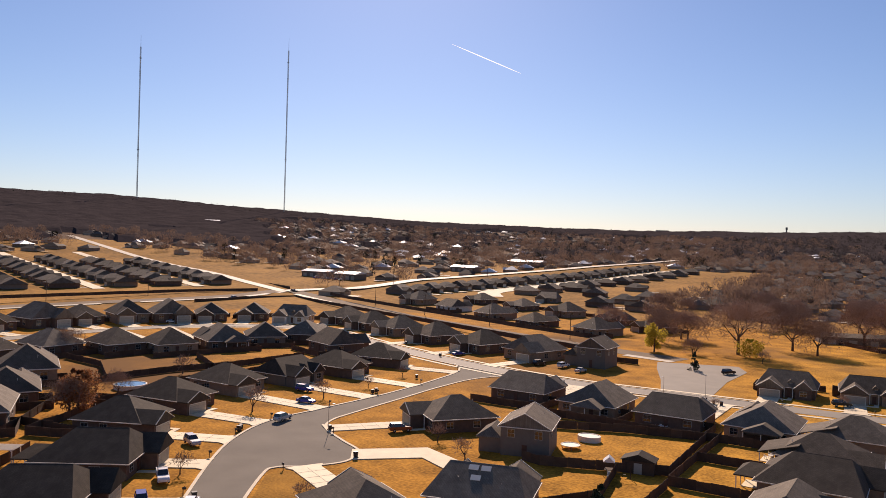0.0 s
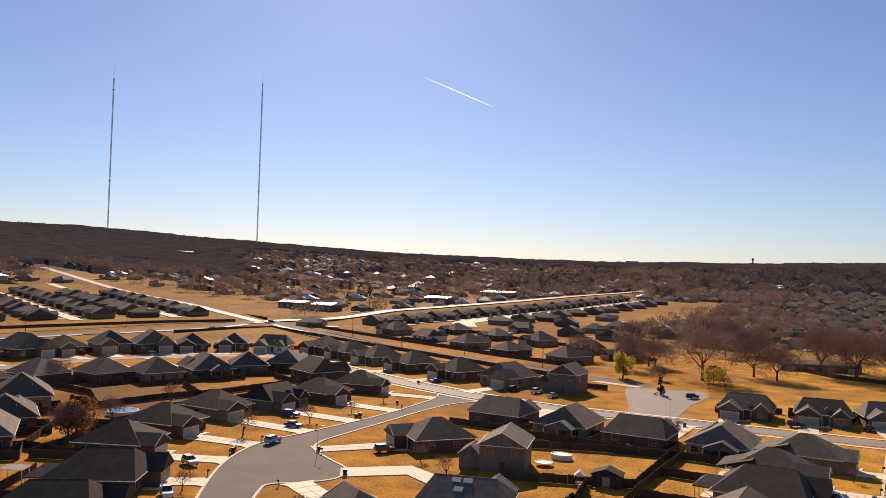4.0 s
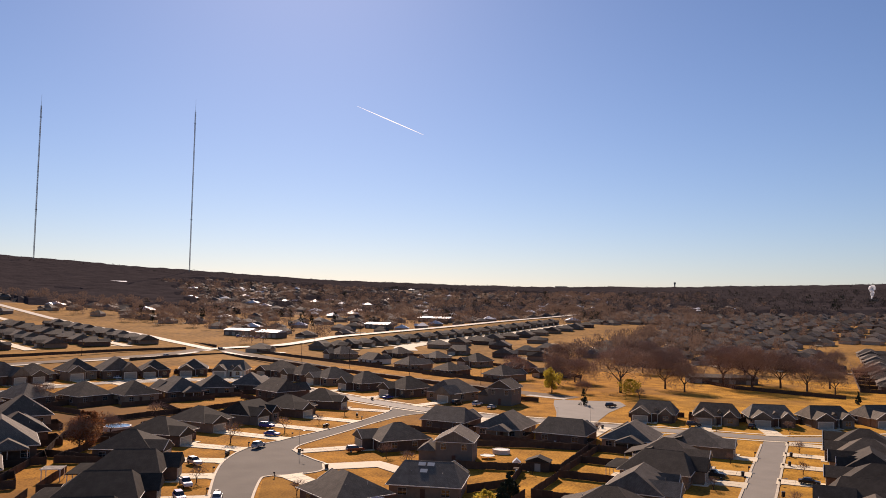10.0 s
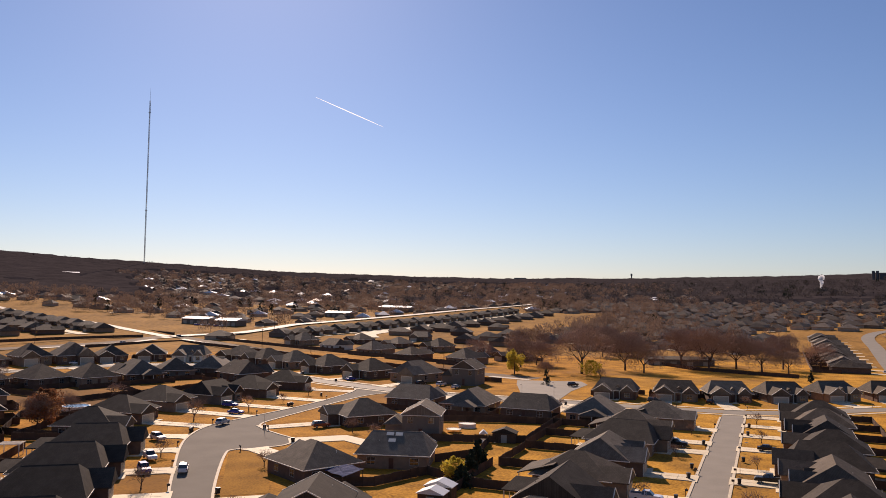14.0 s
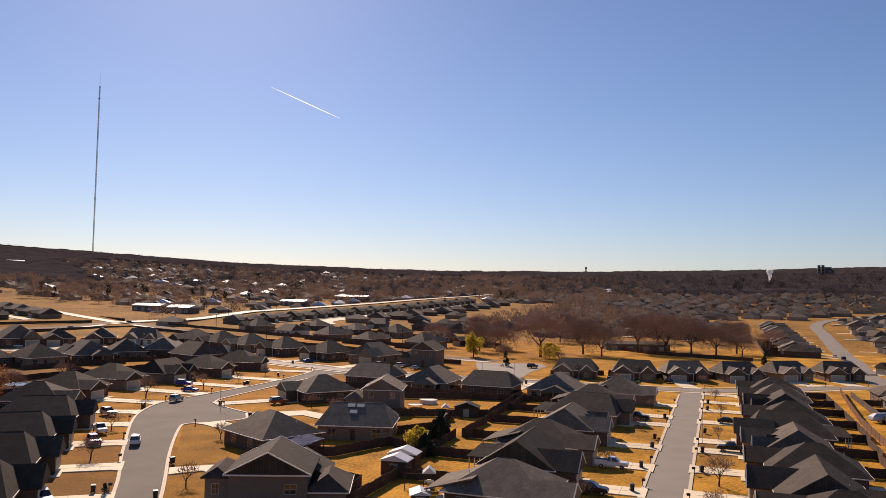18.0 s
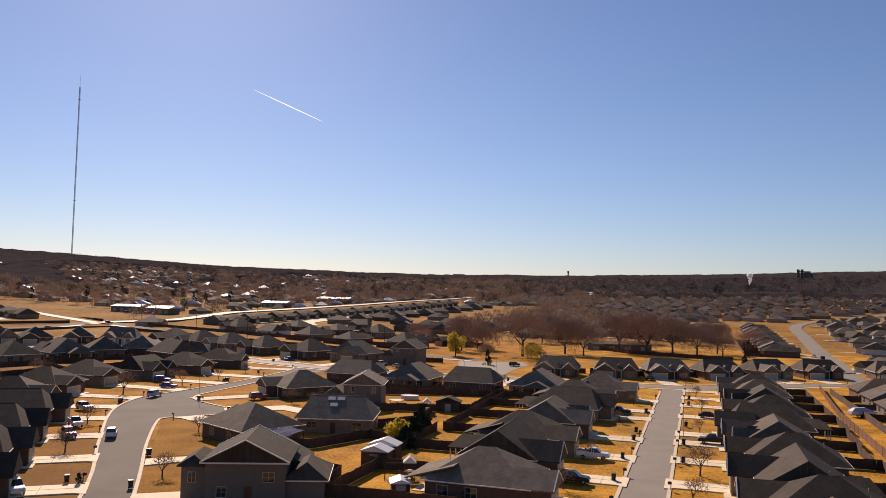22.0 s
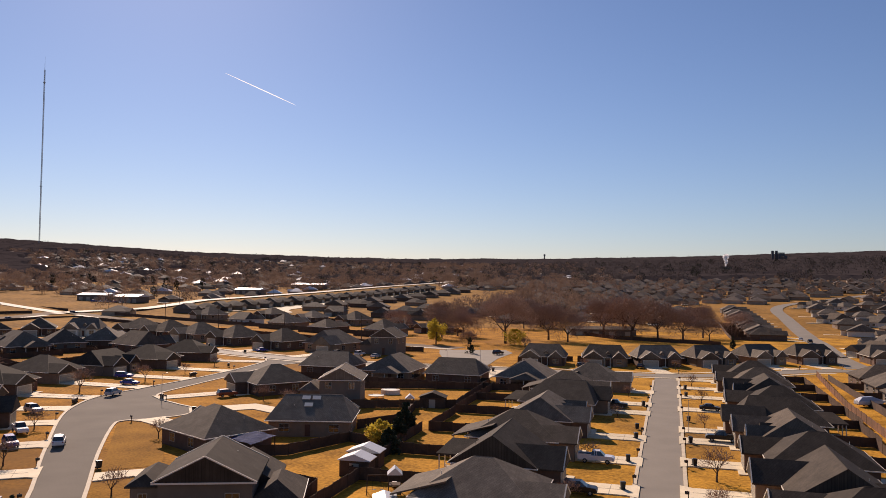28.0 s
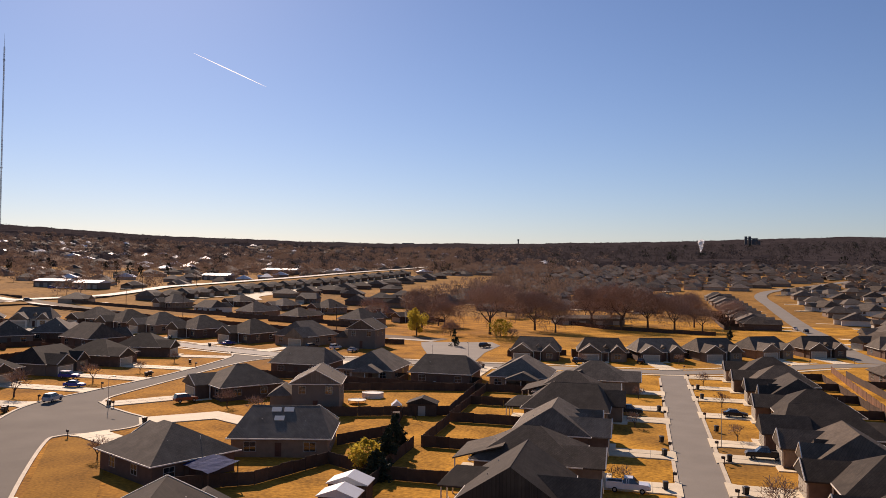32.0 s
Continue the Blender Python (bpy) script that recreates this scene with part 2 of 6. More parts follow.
bm = bmesh.new()
rings = [0, 60, 140, 250, 350] + list(range(430, 1000, 15)) + [1040, 1100, 1180, 1250, 1340, 1520, 1720, 1940, 2170, 2400, 2600, 3200, 4600]
SEG = 360
prev = None
for r in rings:
    cur = []
    for k in range(SEG if r else 1):
        a = 2 * math.pi * k / SEG
        x, y = r * math.sin(a), -20 + r * math.cos(a)
        cur.append(bm.verts.new((x, y, rise(x, y))))
    if prev:
        for k in range(SEG):
            j = (k + 1) % SEG
            if len(prev) == 1:
                bm.faces.new((prev[0], cur[j], cur[k]))
            else:
                bm.faces.new((prev[k], prev[j], cur[j], cur[k]))
    prev = cur
for f in bm.faces:
    c = f.calc_center_median()
    f.material_index = int(math.hypot(c.x, c.y + 20) > 440) + int(math.hypot(c.x, c.y + 20) > 980)
ground = part("ground", bm, [M_LAND, M_FIELD, M_FLOOR])
for f in ground.data.polygons:
    f.use_smooth = True
tagged(ground, "dry golden winter grass over gently rising land", "ground", kind="structure")


def pave(name, line, width, mat, z, label, category="road", kerb=False, skip=()):
    left, right = ribbon_pts(line, width)
    bm = bmesh.new()
    rows = [[bm.verts.new((p.x, p.y, rise(p.x, p.y) + z + (0.25 if math.hypot(p.x, p.y) > 425 else 0))) for p in side] for side in (left, right)]
    for i in range(len(line) - 1):
        bm.faces.new((rows[0][i], rows[1][i], rows[1][i + 1], rows[0][i + 1]))
    ob = part(name, bm, mat)
    tagged(ob, label, category, kind="structure")
    return ob


def slab(name, pts, z0, z1, mat, label, category, kind="structure"):
    bm = bmesh.new()
    top = [bm.verts.new((x, y, z1)) for x, y in pts]
    low = [bm.verts.new((x, y, z0)) for x, y in pts]
    bm.faces.new(top)
    for i in range(len(pts)):
        j = (i + 1) % len(pts)
        bm.faces.new((top[i], low[i], low[j], top[j]))
    ob = part(name, bm, mat)
    tagged(ob, label, category, kind=kind)
    return ob


def kerb_line(line, width=0.55, height=0.15, name="kerb"):
    left, right = ribbon_pts(line, width)
    bm = bmesh.new()
    rows = [[bm.verts.new((p.x, p.y, z)) for p in side] for side, z in ((left, 0), (left, height), (right, height), (right, 0))]
    for i in range(len(line) - 1):
        for a in range(3):
            bm.faces.new((rows[a][i], rows[a + 1][i], rows[a + 1][i + 1], rows[a][i + 1]))
    ob = part(name, bm, M_KERB)
    tagged(ob, "pale concrete kerb along the street", "kerb", kind="structure")
    return ob


# streets, by their centre lines
STREET_C = [(5.2, -90), (5.2, 60), (5.3, 140), (5.3, 216)]
STREET_B = smooth([(-272, 40), (-278, 110), (-281, 170), (-275, 215), (-255, 246), (-225, 259), (-180, 240), (-132, 222), (-92, 213), (-58, 214), (-25, 216),
                   (8, 219), (28, 231), (50, 249), (72, 258), (100, 262), (150, 262)])
STREET_E = smooth([(67.5, 262), (67.5, 300), (70, 335), (73, 374), (75, 430), (78, 490), (81, 550), (84, 625), (96, 678), (118, 718), (150, 765), (200, 835)])
A_LEFT = smooth([(-20, -26), (-65, 42), (-87, 70), (-108, 97), (-117, 112), (-121, 125), (-120.5, 140), (-119.5, 165), (-121, 190), (-124, 208), (-132, 219)])
A_RIGHT = smooth([(-13, -22), (-59, 45), (-80, 74), (-94, 95), (-95.5, 100), (-92, 103.5), (-88.5, 110), (-91, 117), (-98, 121), (-107, 126.5), (-111, 133),
                  (-112, 142), (-113, 162), (-114, 182), (-113, 200), (-106, 214)])
HWY_1 = smooth([(-390, 60), (-380, 212), (-357, 330), (-361, 392), (-340, 450), (-331, 520), (-322, 621), (-311, 719), (-297, 850), (-276, 1010)])
HWY_2 = smooth([(-860, 548), (-640, 475), (-500, 436), (-420, 405), (-365, 384), (-237, 332), (-124, 289), (-78, 276)])

def beside(line, off):
    """The plan line moved sideways, to its left when off is positive."""
    left, right = ribbon_pts(line, abs(off) * 2)
    return [(p.x, p.y) for p in (left if off > 0 else right)]


def cut(line, keep):
    return [p for p in line if keep(p)]


HWY_N = cut(HWY_1, lambda p: p[1] > 380)
HWY_S = cut(HWY_1, lambda p: p[1] < 394)
HWY_E = cut(HWY_2, lambda p: p[0] > -372)
HWY_W = cut(HWY_2, lambda p: p[0] < -358)
pave("road_highway", HWY_N, 9, M_HWY, 0.5, "pale concrete highway with bright verges", "road")
pave("road_highway", beside(HWY_S, 6.5), 12, M_DUST, 0.04, "worn brown highway beside a long fence", "road")
pave("road_crossing", beside(HWY_E, 6.5), 11, M_DUST, 0.06, "worn brown-grey road crossing the highway", "road")
pave("road_crossing", HWY_W, 8, M_HWY, 0.06, "pale concrete road running west from the crossing", "road")
slab("road_junction", [(-382, 378), (-352, 366), (-338, 392), (-352, 412), (-376, 408)], -0.05, 0.09, M_HWY, "pale concrete junction of two roads", "road")
for line, runs in ((HWY_E, ((1, 6), (8, 10), (12, 14), (15, 18), (19, 21), (22, 24))), (HWY_S, ((4, 8), (9, 12), (13, 15), (16, 19)))):
    for i, j in runs:
        if len(line[i:j + 1]) > 1:
            pave("pavement", line[i:j + 1], 4.2, M_HWY, 0.10, "bright concrete pavement beside the road", "pavement")
pave("road_main", STREET_B, 8, M_ROAD, 0.05, "grey residential street", "road")
pave("road_east", STREET_E, 9, M_ROAD, 0.07, "grey residential street that runs on to the far estate", "road")
pave("road_right", STREET_C, 6.6, M_ROAD, 0.03, "straight grey concrete street between lawns", "road")
bm = bmesh.new()
ring = [bm.verts.new((x, y, 0.02)) for x, y in A_LEFT] + [bm.verts.new((x, y, 0.02)) for x, y in reversed(A_RIGHT)]
bmesh.ops.triangulate(bm, faces=[bm.faces.new(ring)])
tagged(part("road_left", bm, M_ASPHALT), "grey concrete street with a rounded bulb at the bend", "road", kind="structure")
slab("road_court", [(-82, 272), (-57, 281), (-52, 270), (-53, 246), (-51, 218), (-64, 216), (-70, 236), (-78, 258)], -0.05, 0.07, M_ROAD, "wide pale court beside the park", "road")
kerb_line(A_LEFT)
kerb_line(A_RIGHT)
kerb_line([(1.8, -60), (1.8, 205)])
kerb_line([(8.7, -60), (8.7, 208)])

# ---- houses ----


def roof_solid(bm, x0, x1, y0, y1, z, h, axis="y", in0=0.0, in1=0.0, fascia=0.2):
    """A closed roof: level eaves at z, a ridge h above them, hipped by in0 and in1 at its ends (0: a gable)."""
    low = [bm.verts.new((x, y, z)) for x, y in ((x0, y0), (x1, y0), (x1, y1), (x0, y1))]
    eav = [bm.verts.new((v.co.x, v.co.y, z + fascia)) for v in low]
    xm, ym = (x0 + x1) / 2, (y0 + y1) / 2
    if axis == "y":
        r0, r1 = bm.verts.new((xm, y0 + in0, z + fascia + h)), bm.verts.new((xm, y1 - in1, z + fascia + h))
        faces = ((eav[0], eav[1], r0), (eav[1], eav[2], r1, r0), (eav[2], eav[3], r1), (eav[3], eav[0], r0, r1))
    else:
        r0, r1 = bm.verts.new((x0 + in0, ym, z + fascia + h)), bm.verts.new((x1 - in1, ym, z + fascia + h))
        faces = ((eav[3], eav[0], r0), (eav[0], eav[1], r1, r0), (eav[1], eav[2], r1), (eav[2], eav[3], r0, r1))
    for f in faces:
        bm.faces.new(f)
    bm.faces.new(low[::-1])
    for i in range(4):
        j = (i + 1) % 4
        bm.faces.new((low[i], low[j], eav[j], eav[i]))


def gable_wall(bm, x0, x1, y0, y1, z, h, axis="y"):
    """The wall under a gable roof, up to just below the slopes."""
    s = 0.93
    if axis == "y":
        a = [bm.verts.new(p) for p in ((x0, y0, z), (x1, y0, z), ((x0 + x1) / 2, y0, z + h * s))]
        b = [bm.verts.new((v.co.x, y1, v.co.z)) for v in a]
    else:
        a = [bm.verts.new(p) for p in ((x0, y0, z), (x0, y1, z), (x0, (y0 + y1) / 2, z + h * s))]
        b = [bm.verts.new((x1, v.co.y, v.co.z)) for v in a]
    bm.faces.new(a)
    bm.faces.new(b[::-1])
    for i in range(3):
        j = (i + 1) % 3
        bm.faces.new((a[i], a[j], b[j], b[i]))


def window(root, x, y, z, w, h, side):
    """A framed window on a wall; side 's', 'n', 'e' or 'w' is the way it faces."""
    bm = bmesh.new()
    xs, zs = (-w / 2 - 0.08, -w / 2, -0.03, 0.03, w / 2, w / 2 + 0.08), (-h / 2 - 0.08, -h / 2, -0.025, 0.025, h / 2, h / 2 + 0.08)
    grid = [[bm.verts.new((a, -0.07, c)) for a in xs] for c in zs]
    faces = [bm.faces.new((grid[i][j], grid[i][j + 1], grid[i + 1][j + 1], grid[i + 1][j])) for i in range(5) for j in range(5) if not (i in (1, 3) and j in (1, 3))]
    for v in [g for g in bmesh.ops.extrude_face_region(bm, geom=faces)["geom"] if isinstance(g, bmesh.types.BMVert)]:
        v.co.y = 0.02
    fr = part("window", bm, M_FRAME, root)
    fr.matrix_basis = pose(x, y, z, 0, 0, {"s": 0, "e": 90, "n": 180, "w": -90}[side])
    part("pane", boxes((-w / 2, w / 2, -0.03, 0.02, -h / 2, h / 2)), M_GLASS, fr, "dark reflecting window pane")


def garage_door(root, x, y, w, h=2.15):
    bm = bmesh.new()
    rows = 4
    for i in range(rows):
        box(bm, -w / 2, w / 2, -0.05, 0.05, i * h / rows + 0.015, (i + 1) * h / rows - 0.015)
        for k in range(4):
            c = -w / 2 + (k + 0.5) * w / 4
            box(bm, c - w / 10, c + w / 10, -0.075, -0.05, i * h / rows + 0.12, (i + 1) * h / rows - 0.12)
    d = part("garage_door", bm, M_DOOR, root)
    d.matrix_basis = pose(x, y, 0.05)
    bm = boxes((-w / 2 - 0.14, -w / 2, -0.08, 0.04, 0, h + 0.14), (w / 2, w / 2 + 0.14, -0.08, 0.04, 0, h + 0.14), (-w / 2, w / 2, -0.08, 0.04, h, h + 0.14))
    part("garage_frame", bm, M_TRIM, root).matrix_basis = pose(x, y, 0.05)


def entry_door(root, x, y, side="s"):
    d = part("front_door", boxes((-0.48, 0.48, -0.05, 0.03, 0, 2.05), (-0.3, 0.3, -0.07, -0.05, 0.2, 0.9), (-0.3, 0.3, -0.07, -0.05, 1.1, 1.85)), M_ENTRY, root)
    d.matrix_basis = pose(x, y, 0.15, 0, 0, {"s": 0, "n": 180, "e": 90, "w": -90}[side])


def vent(root, x, y, z, pale=False):
    bm = bmesh.new()
    tube(bm, (0, 0, -0.5), (0, 0, 0.22), 0.05, 0.05, 8)
    part("vent_pipe", bm, M_TRIM if pale else M_DOOR, root, "pale vent pipe through the roof").matrix_basis = pose(x, y, z)


def gutter(root, x0, x1, y0, y1, z):
    """A pale fascia and gutter round the eaves."""
    t = 0.09
    bm = boxes((x0 - t, x1 + t, y0 - t, y0 - 0.004, z, z + 0.16), (x0 - t, x1 + t, y1 + 0.004, y1 + t, z, z + 0.16),
               (x0 - t, x0 - 0.004, y0, y1, z, z + 0.16), (x1 + 0.004, x1 + t, y0, y1, z, z + 0.16))
    part("gutter", bm, M_TRIM, root, "pale gutter along the eaves")


def rake(root, x0, x1, y, z, h):
    """Pale boards along the two slopes of a gable."""
    xm = (x0 + x1) / 2
    for x in (x0, x1):
        bm = bmesh.new()
        tube(bm, (x, y, z), (xm, y, z + h), 0.1, 0.1, 4)
        part("rake_board", bm, M_TRIM, root, "pale board along the gable")


def lean_to(root, x0, x1, y0, y1, z0, z1, mat):
    """A shallow roof over the back patio, running out from the main slope on posts."""
    bm = bmesh.new()
    top = [bm.verts.new(p) for p in ((x0, y0, z0), (x1, y0, z0), (x1, y1, z1), (x0, y1, z1))]
    low = [bm.verts.new((v.co.x, v.co.y, v.co.z - 0.2)) for v in top]
    bm.faces.new(top)
    bm.faces.new(low[::-1])
    for i in range(4):
        j = (i + 1) % 4
        bm.faces.new((top[i], low[i], low[j], top[j]))
    part("rear_roof", bm, mat, root)
    for x in (x0 + 0.3, x1 - 0.3):
        part("patio_post", boxes((-0.08, 0.08, -0.08, 0.08, 0, z1 - 0.15)), M_TRIM, root).matrix_basis = pose(x, y1 - 0.3, 0)


def ridge_cap(root, a, b, mat):
    bm = bmesh.new()
    low = Vector((0, 0, -0.05))
    tube(bm, Vector(a) + low, Vector(b) + low, 0.07, 0.07, 5)
    part("ridge_cap", bm, mat, root)


def build_house(kind, roof, wall):
    """One house round its own middle, its front towards -y. Returns the Empty at its base."""
    root = new("house")
    R, W = ROOFS[roof], WALLS[wall]
    if kind in ("hip", "porch"):         # ranch with a hipped roof and a front garage gable
        part("wall", boxes((-6.2, 6.2, -6.5, 7.5, 0, 2.75)), W, root)
        part("garage_wall", boxes((-6.2, 0.2, -9.6, -6.5, 0, 2.75)), W, root)
        bm = bmesh.new()
        roof_solid(bm, -6.8, 6.8, -7.1, 8.1, 2.75, 3.8, "y", 6.4, 6.4)
        part("roof", bm, R, root)
        bm = bmesh.new()
        roof_solid(bm, -6.72, 0.72, -10.1, -1.6, 2.73, 2.0, "y", 0, 0)
        part("garage_roof", bm, R, root)
        bm = bmesh.new()
        gable_wall(bm, -6.0, 0.0, -9.62, -6, 2.9, 1.95)
        part("gable_wall", bm, WALLS[2], root, "sided gable over the garage")
        garage_door(root, -3.0, -9.63, 4.9)
        rake(root, -6.72, 0.72, -10.11, 2.93, 2.0)
        entry_door(root, 1.4, -6.53)
        part("porch_post", boxes((-0.09, 0.09, -0.09, 0.09, 0, 2.75)), M_TRIM, root).matrix_basis = pose(1.2, -7.0, 0)
        for x, y, s in ((4.0, -6.5, "s"), (-6.2, 1, "w"), (-6.2, 5, "w"), (6.2, -3, "e"), (6.2, 3, "e"), (-3.5, 7.5, "n"), (3.8, 7.5, "n")):
            window(root, x, y, 1.6, 1.5, 1.3, s)
        entry_door(root, 0.4, 7.53, "n")
        gutter(root, -6.8, 6.8, -7.1, 8.1, 2.77)
        if kind == "porch":
            lean_to(root, -5.8, 4.2, 3.6, 10.6, 4.85, 2.78, R)
        ridge_cap(root, (0, -0.7, 6.74), (0, 1.7, 6.74), R)
        vent(root, 2.4, 4.6, 4.9)
        vent(root, -2.2, 5.2, 4.9, True)
    elif kind == "wide":                 # ridge along the street, two gables to the front
        part("wall", boxes((-7.2, 7.2, -5.5, 6.0, 0, 2.75)), W, root)
        part("garage_wall", boxes((-7.0, -0.8, -8.6, -5.5, 0, 2.75)), W, root)
        bm = bmesh.new()
        roof_solid(bm, -7.8, 7.8, -6.1, 6.6, 2.75, 3.8, "x", 2.6, 2.6)
        part("roof", bm, R, root)
        bm = bmesh.new()
        roof_solid(bm, -7.4, -0.4, -9.1, -0.2, 2.74, 2.3, "y", 0, 0)
        part("garage_roof", bm, R, root)
        bm = bmesh.new()
        roof_solid(bm, 2.0, 6.8, -7.4, -0.3, 2.73, 2.1, "y", 0, 0)
        part("gable_roof", bm, R, root)
        bm = bmesh.new()
        gable_wall(bm, -6.9, -0.9, -8.62, -5, 2.9, 2.1)
        part("gable_wall", bm, WALLS[2], root, "sided gable over the garage")
        bm = bmesh.new()
        box(bm, 2.4, 6.4, -7.0, -5.5, 0, 2.75)
        gable_wall(bm, 2.4, 6.4, -7.0, -5.0, 2.75, 2.0)
        part("bay_wall", bm, W, root)
        garage_door(root, -3.9, -8.63, 4.9)
        rake(root, -7.4, -0.4, -9.11, 2.94, 2.3)
        rake(root, 2.0, 6.8, -7.41, 2.93, 2.1)
        entry_door(root, 0.7, -5.53)
        for x in (-0.4, 1.7):
            part("porch_post", boxes((-0.1, 0.1, -0.1, 0.1, 0, 2.75)), M_TRIM, root).matrix_basis = pose(x, -6.0, 0)
        bm = bmesh.new()
        roof_solid(bm, 0.2, 1.8, -4.9, -2.4, 4.1, 0.75, "y", 0, 0, 0.1)
        box(bm, 0.3, 1.7, -4.7, -2.4, 3.6, 4.1)
        part("dormer", bm, [R, M_TRIM], root, "small roof dormer over the entry")
        window(root, 1.0, -4.71, 3.85, 0.8, 0.5, "s")
        for x, y, s in ((4.4, -7.0, "s"), (-7.2, 2, "w"), (7.2, -1, "e"), (7.2, 3.5, "e"), (-4.5, 6.0, "n"), (4.4, 6.0, "n")):
            window(root, x, y, 1.6, 1.7, 1.35, s)
        entry_door(root, 0.2, 6.03, "n")
        gutter(root, -7.8, 7.8, -6.1, 6.6, 2.77)
        ridge_cap(root, (-5.2, 0.25, 6.74), (5.2, 0.25, 6.74), R)
        vent(root, 3.2, 3.0, 5.0, True)
        vent(root, -3.4, 3.4, 4.8)
    elif kind == "tall":                 # two storeys, gable to front and rear, low garage beside
        part("wall", boxes((-4.6, 4.6, -5.0, 5.5, 0, 5.3)), W, root)
        part("garage_wall", boxes((-9.0, -4.6, -4.0, 4.0, 0, 2.75)), W, root)
        bm = bmesh.new()
        roof_solid(bm, -5.1, 5.1, -5.5, 6.0, 5.3, 2.7, "y", 0, 0)
        part("roof", bm, R, root)
        bm = bmesh.new()
        roof_solid(bm, -9.5, -4.4, -4.5, 4.5, 2.75, 1.7, "y", 1.8, 1.8)
        part("garage_roof", bm, R, root)
        bm = bmesh.new()
        gable_wall(bm, -4.6, 4.6, -5.01, 5.51, 5.45, 2.5)
        part("gable_wall", bm, W, root)
        part("rear_door", boxes((-8.6, -5.0, 4.01, 4.06, 0.05, 2.2)), M_DOOR, root)
        for y in (-5.52, 6.02):
            rake(root, -5.1, 5.1, y, 5.5, 2.7)
        entry_door(root, 0, -5.03)
        for x, z, s, y in ((-2.6, 4.2, "s", -5), (2.6, 4.2, "s", -5), (-2.6, 4.2, "n", 5.5), (2.6, 4.2, "n", 5.5), (-2.6, 1.6, "n", 5.5)):
            window(root, x, y, z, 1.3, 1.4, s)
        for y in (-2, 2.5):
            window(root, 4.6, y, 4.2, 1.2, 1.3, "e")
            window(root, -4.6, y, 4.3, 1.2, 1.2, "w")
        gutter(root, -5.1, 5.1, -5.5, 6.0, 5.32)
        ridge_cap(root, (0, -5.4, 8.2), (0, 5.9, 8.2), R)
        vent(root, 2.4, 2.6, 6.9, True)
    elif kind == "broad":                # two storeys with a plain gable wall, a tall and a low wing beside it
        part("wall", boxes((-5.2, 5.2, -5.0, 5.5, 0, 5.2)), W, root)
        bm = bmesh.new()
        roof_solid(bm, -5.8, 5.8, -5.6, 6.1, 5.2, 2.9, "y", 0, 0)
        part("roof", bm, R, root)
        bm = bmesh.new()
        gable_wall(bm, -5.2, 5.2, -5.01, 5.51, 5.35, 2.7)
        part("gable_wall", bm, W, root)
        part("eave_board", boxes((-5.8, 5.8, -5.72, -5.6, 5.22, 5.42)), M_TRIM, root, "pale board across the gable")
        part("tall_wing", boxes((-8.4, -5.2, -4.2, 3.6, 0, 4.6)), W, root)
        bm = bmesh.new()
        roof_solid(bm, -8.9, -5.1, -4.7, 4.1, 4.6, 1.1, "y", 1.4, 1.4)
        part("tall_wing_roof", bm, R, root)
        part("low_wing", boxes((5.2, 10.2, -4.0, 5.0, 0, 2.75)), W, root)
        bm = bmesh.new()
        roof_solid(bm, 4.6, 10.8, -4.6, 5.6, 2.75, 1.9, "y", 2.4, 2.4)
        part("low_wing_roof", bm, R, root)
        bm = bmesh.new()
        roof_solid(bm, -1.2, 7.6, 1.0, 10.5, 3.4, 2.4, "y", 0, 0)
        box(bm, -0.7, 7.1, 5.5, 10.0, 0, 3.4)
        part("rear_wing", bm, R, root)
        for y in (-5.62, 6.12):
            rake(root, -5.8, 5.8, y, 5.4, 2.9)
        window(root, 3.0, -5.0, 3.4, 1.5, 1.2, "s")
        window(root, -7.0, -4.2, 3.2, 0.9, 1.3, "s")
        window(root, -3.0, -5.0, 1.5, 1.2, 1.3, "s")
        entry_door(root, 0.4, -5.03)
        gutter(root, 4.6, 10.8, -4.6, 5.6, 2.77)
        ridge_cap(root, (0, -5.5, 8.3), (0, 6.0, 8.3), R)
        vent(root, 2.4, 2.6, 7.0, True)
    elif kind == "gable":                # ridge along the street between two gables, steep, a garage gable in front
        part("wall", boxes((-6.6, 6.6, -5.2, 6.2, 0, 2.75)), W, root)
        part("garage_wall", boxes((-6.4, -0.2, -8.8, -5.2, 0, 2.75)), W, root)
        bm = bmesh.new()
        roof_solid(bm, -7.2, 7.2, -5.8, 6.8, 2.75, 4.1, "x", 0, 0)
        part("roof", bm, R, root)
        bm = bmesh.new()
        gable_wall(bm, -6.62, 6.62, -5.2, 6.2, 2.9, 3.7, "x")
        part("gable_wall", bm, W, root)
        bm = bmesh.new()
        roof_solid(bm, -6.9, 0.3, -9.3, -0.6, 2.74, 2.5, "y", 0, 0)
        part("garage_roof", bm, R, root)
        bm = bmesh.new()
        gable_wall(bm, -6.3, -0.3, -8.82, -5, 2.9, 2.2)
        part("garage_gable", bm, WALLS[2], root, "sided gable over the garage")
        bm = bmesh.new()
        roof_solid(bm, -1.5, 5.5, 3.0, 10.2, 2.6, 1.7, "y", 0, 1.6)
        part("patio_roof", bm, R, root)
        for x in (-1.1, 2.0, 5.1):
            part("patio_post", boxes((-0.08, 0.08, -0.08, 0.08, 0, 2.6)), M_TRIM, root).matrix_basis = pose(x, 9.8, 0)
        garage_door(root, -3.3, -8.83, 4.9)
        rake(root, -6.9, 0.3, -9.31, 2.94, 2.5)
        entry_door(root, 1.6, -5.23)
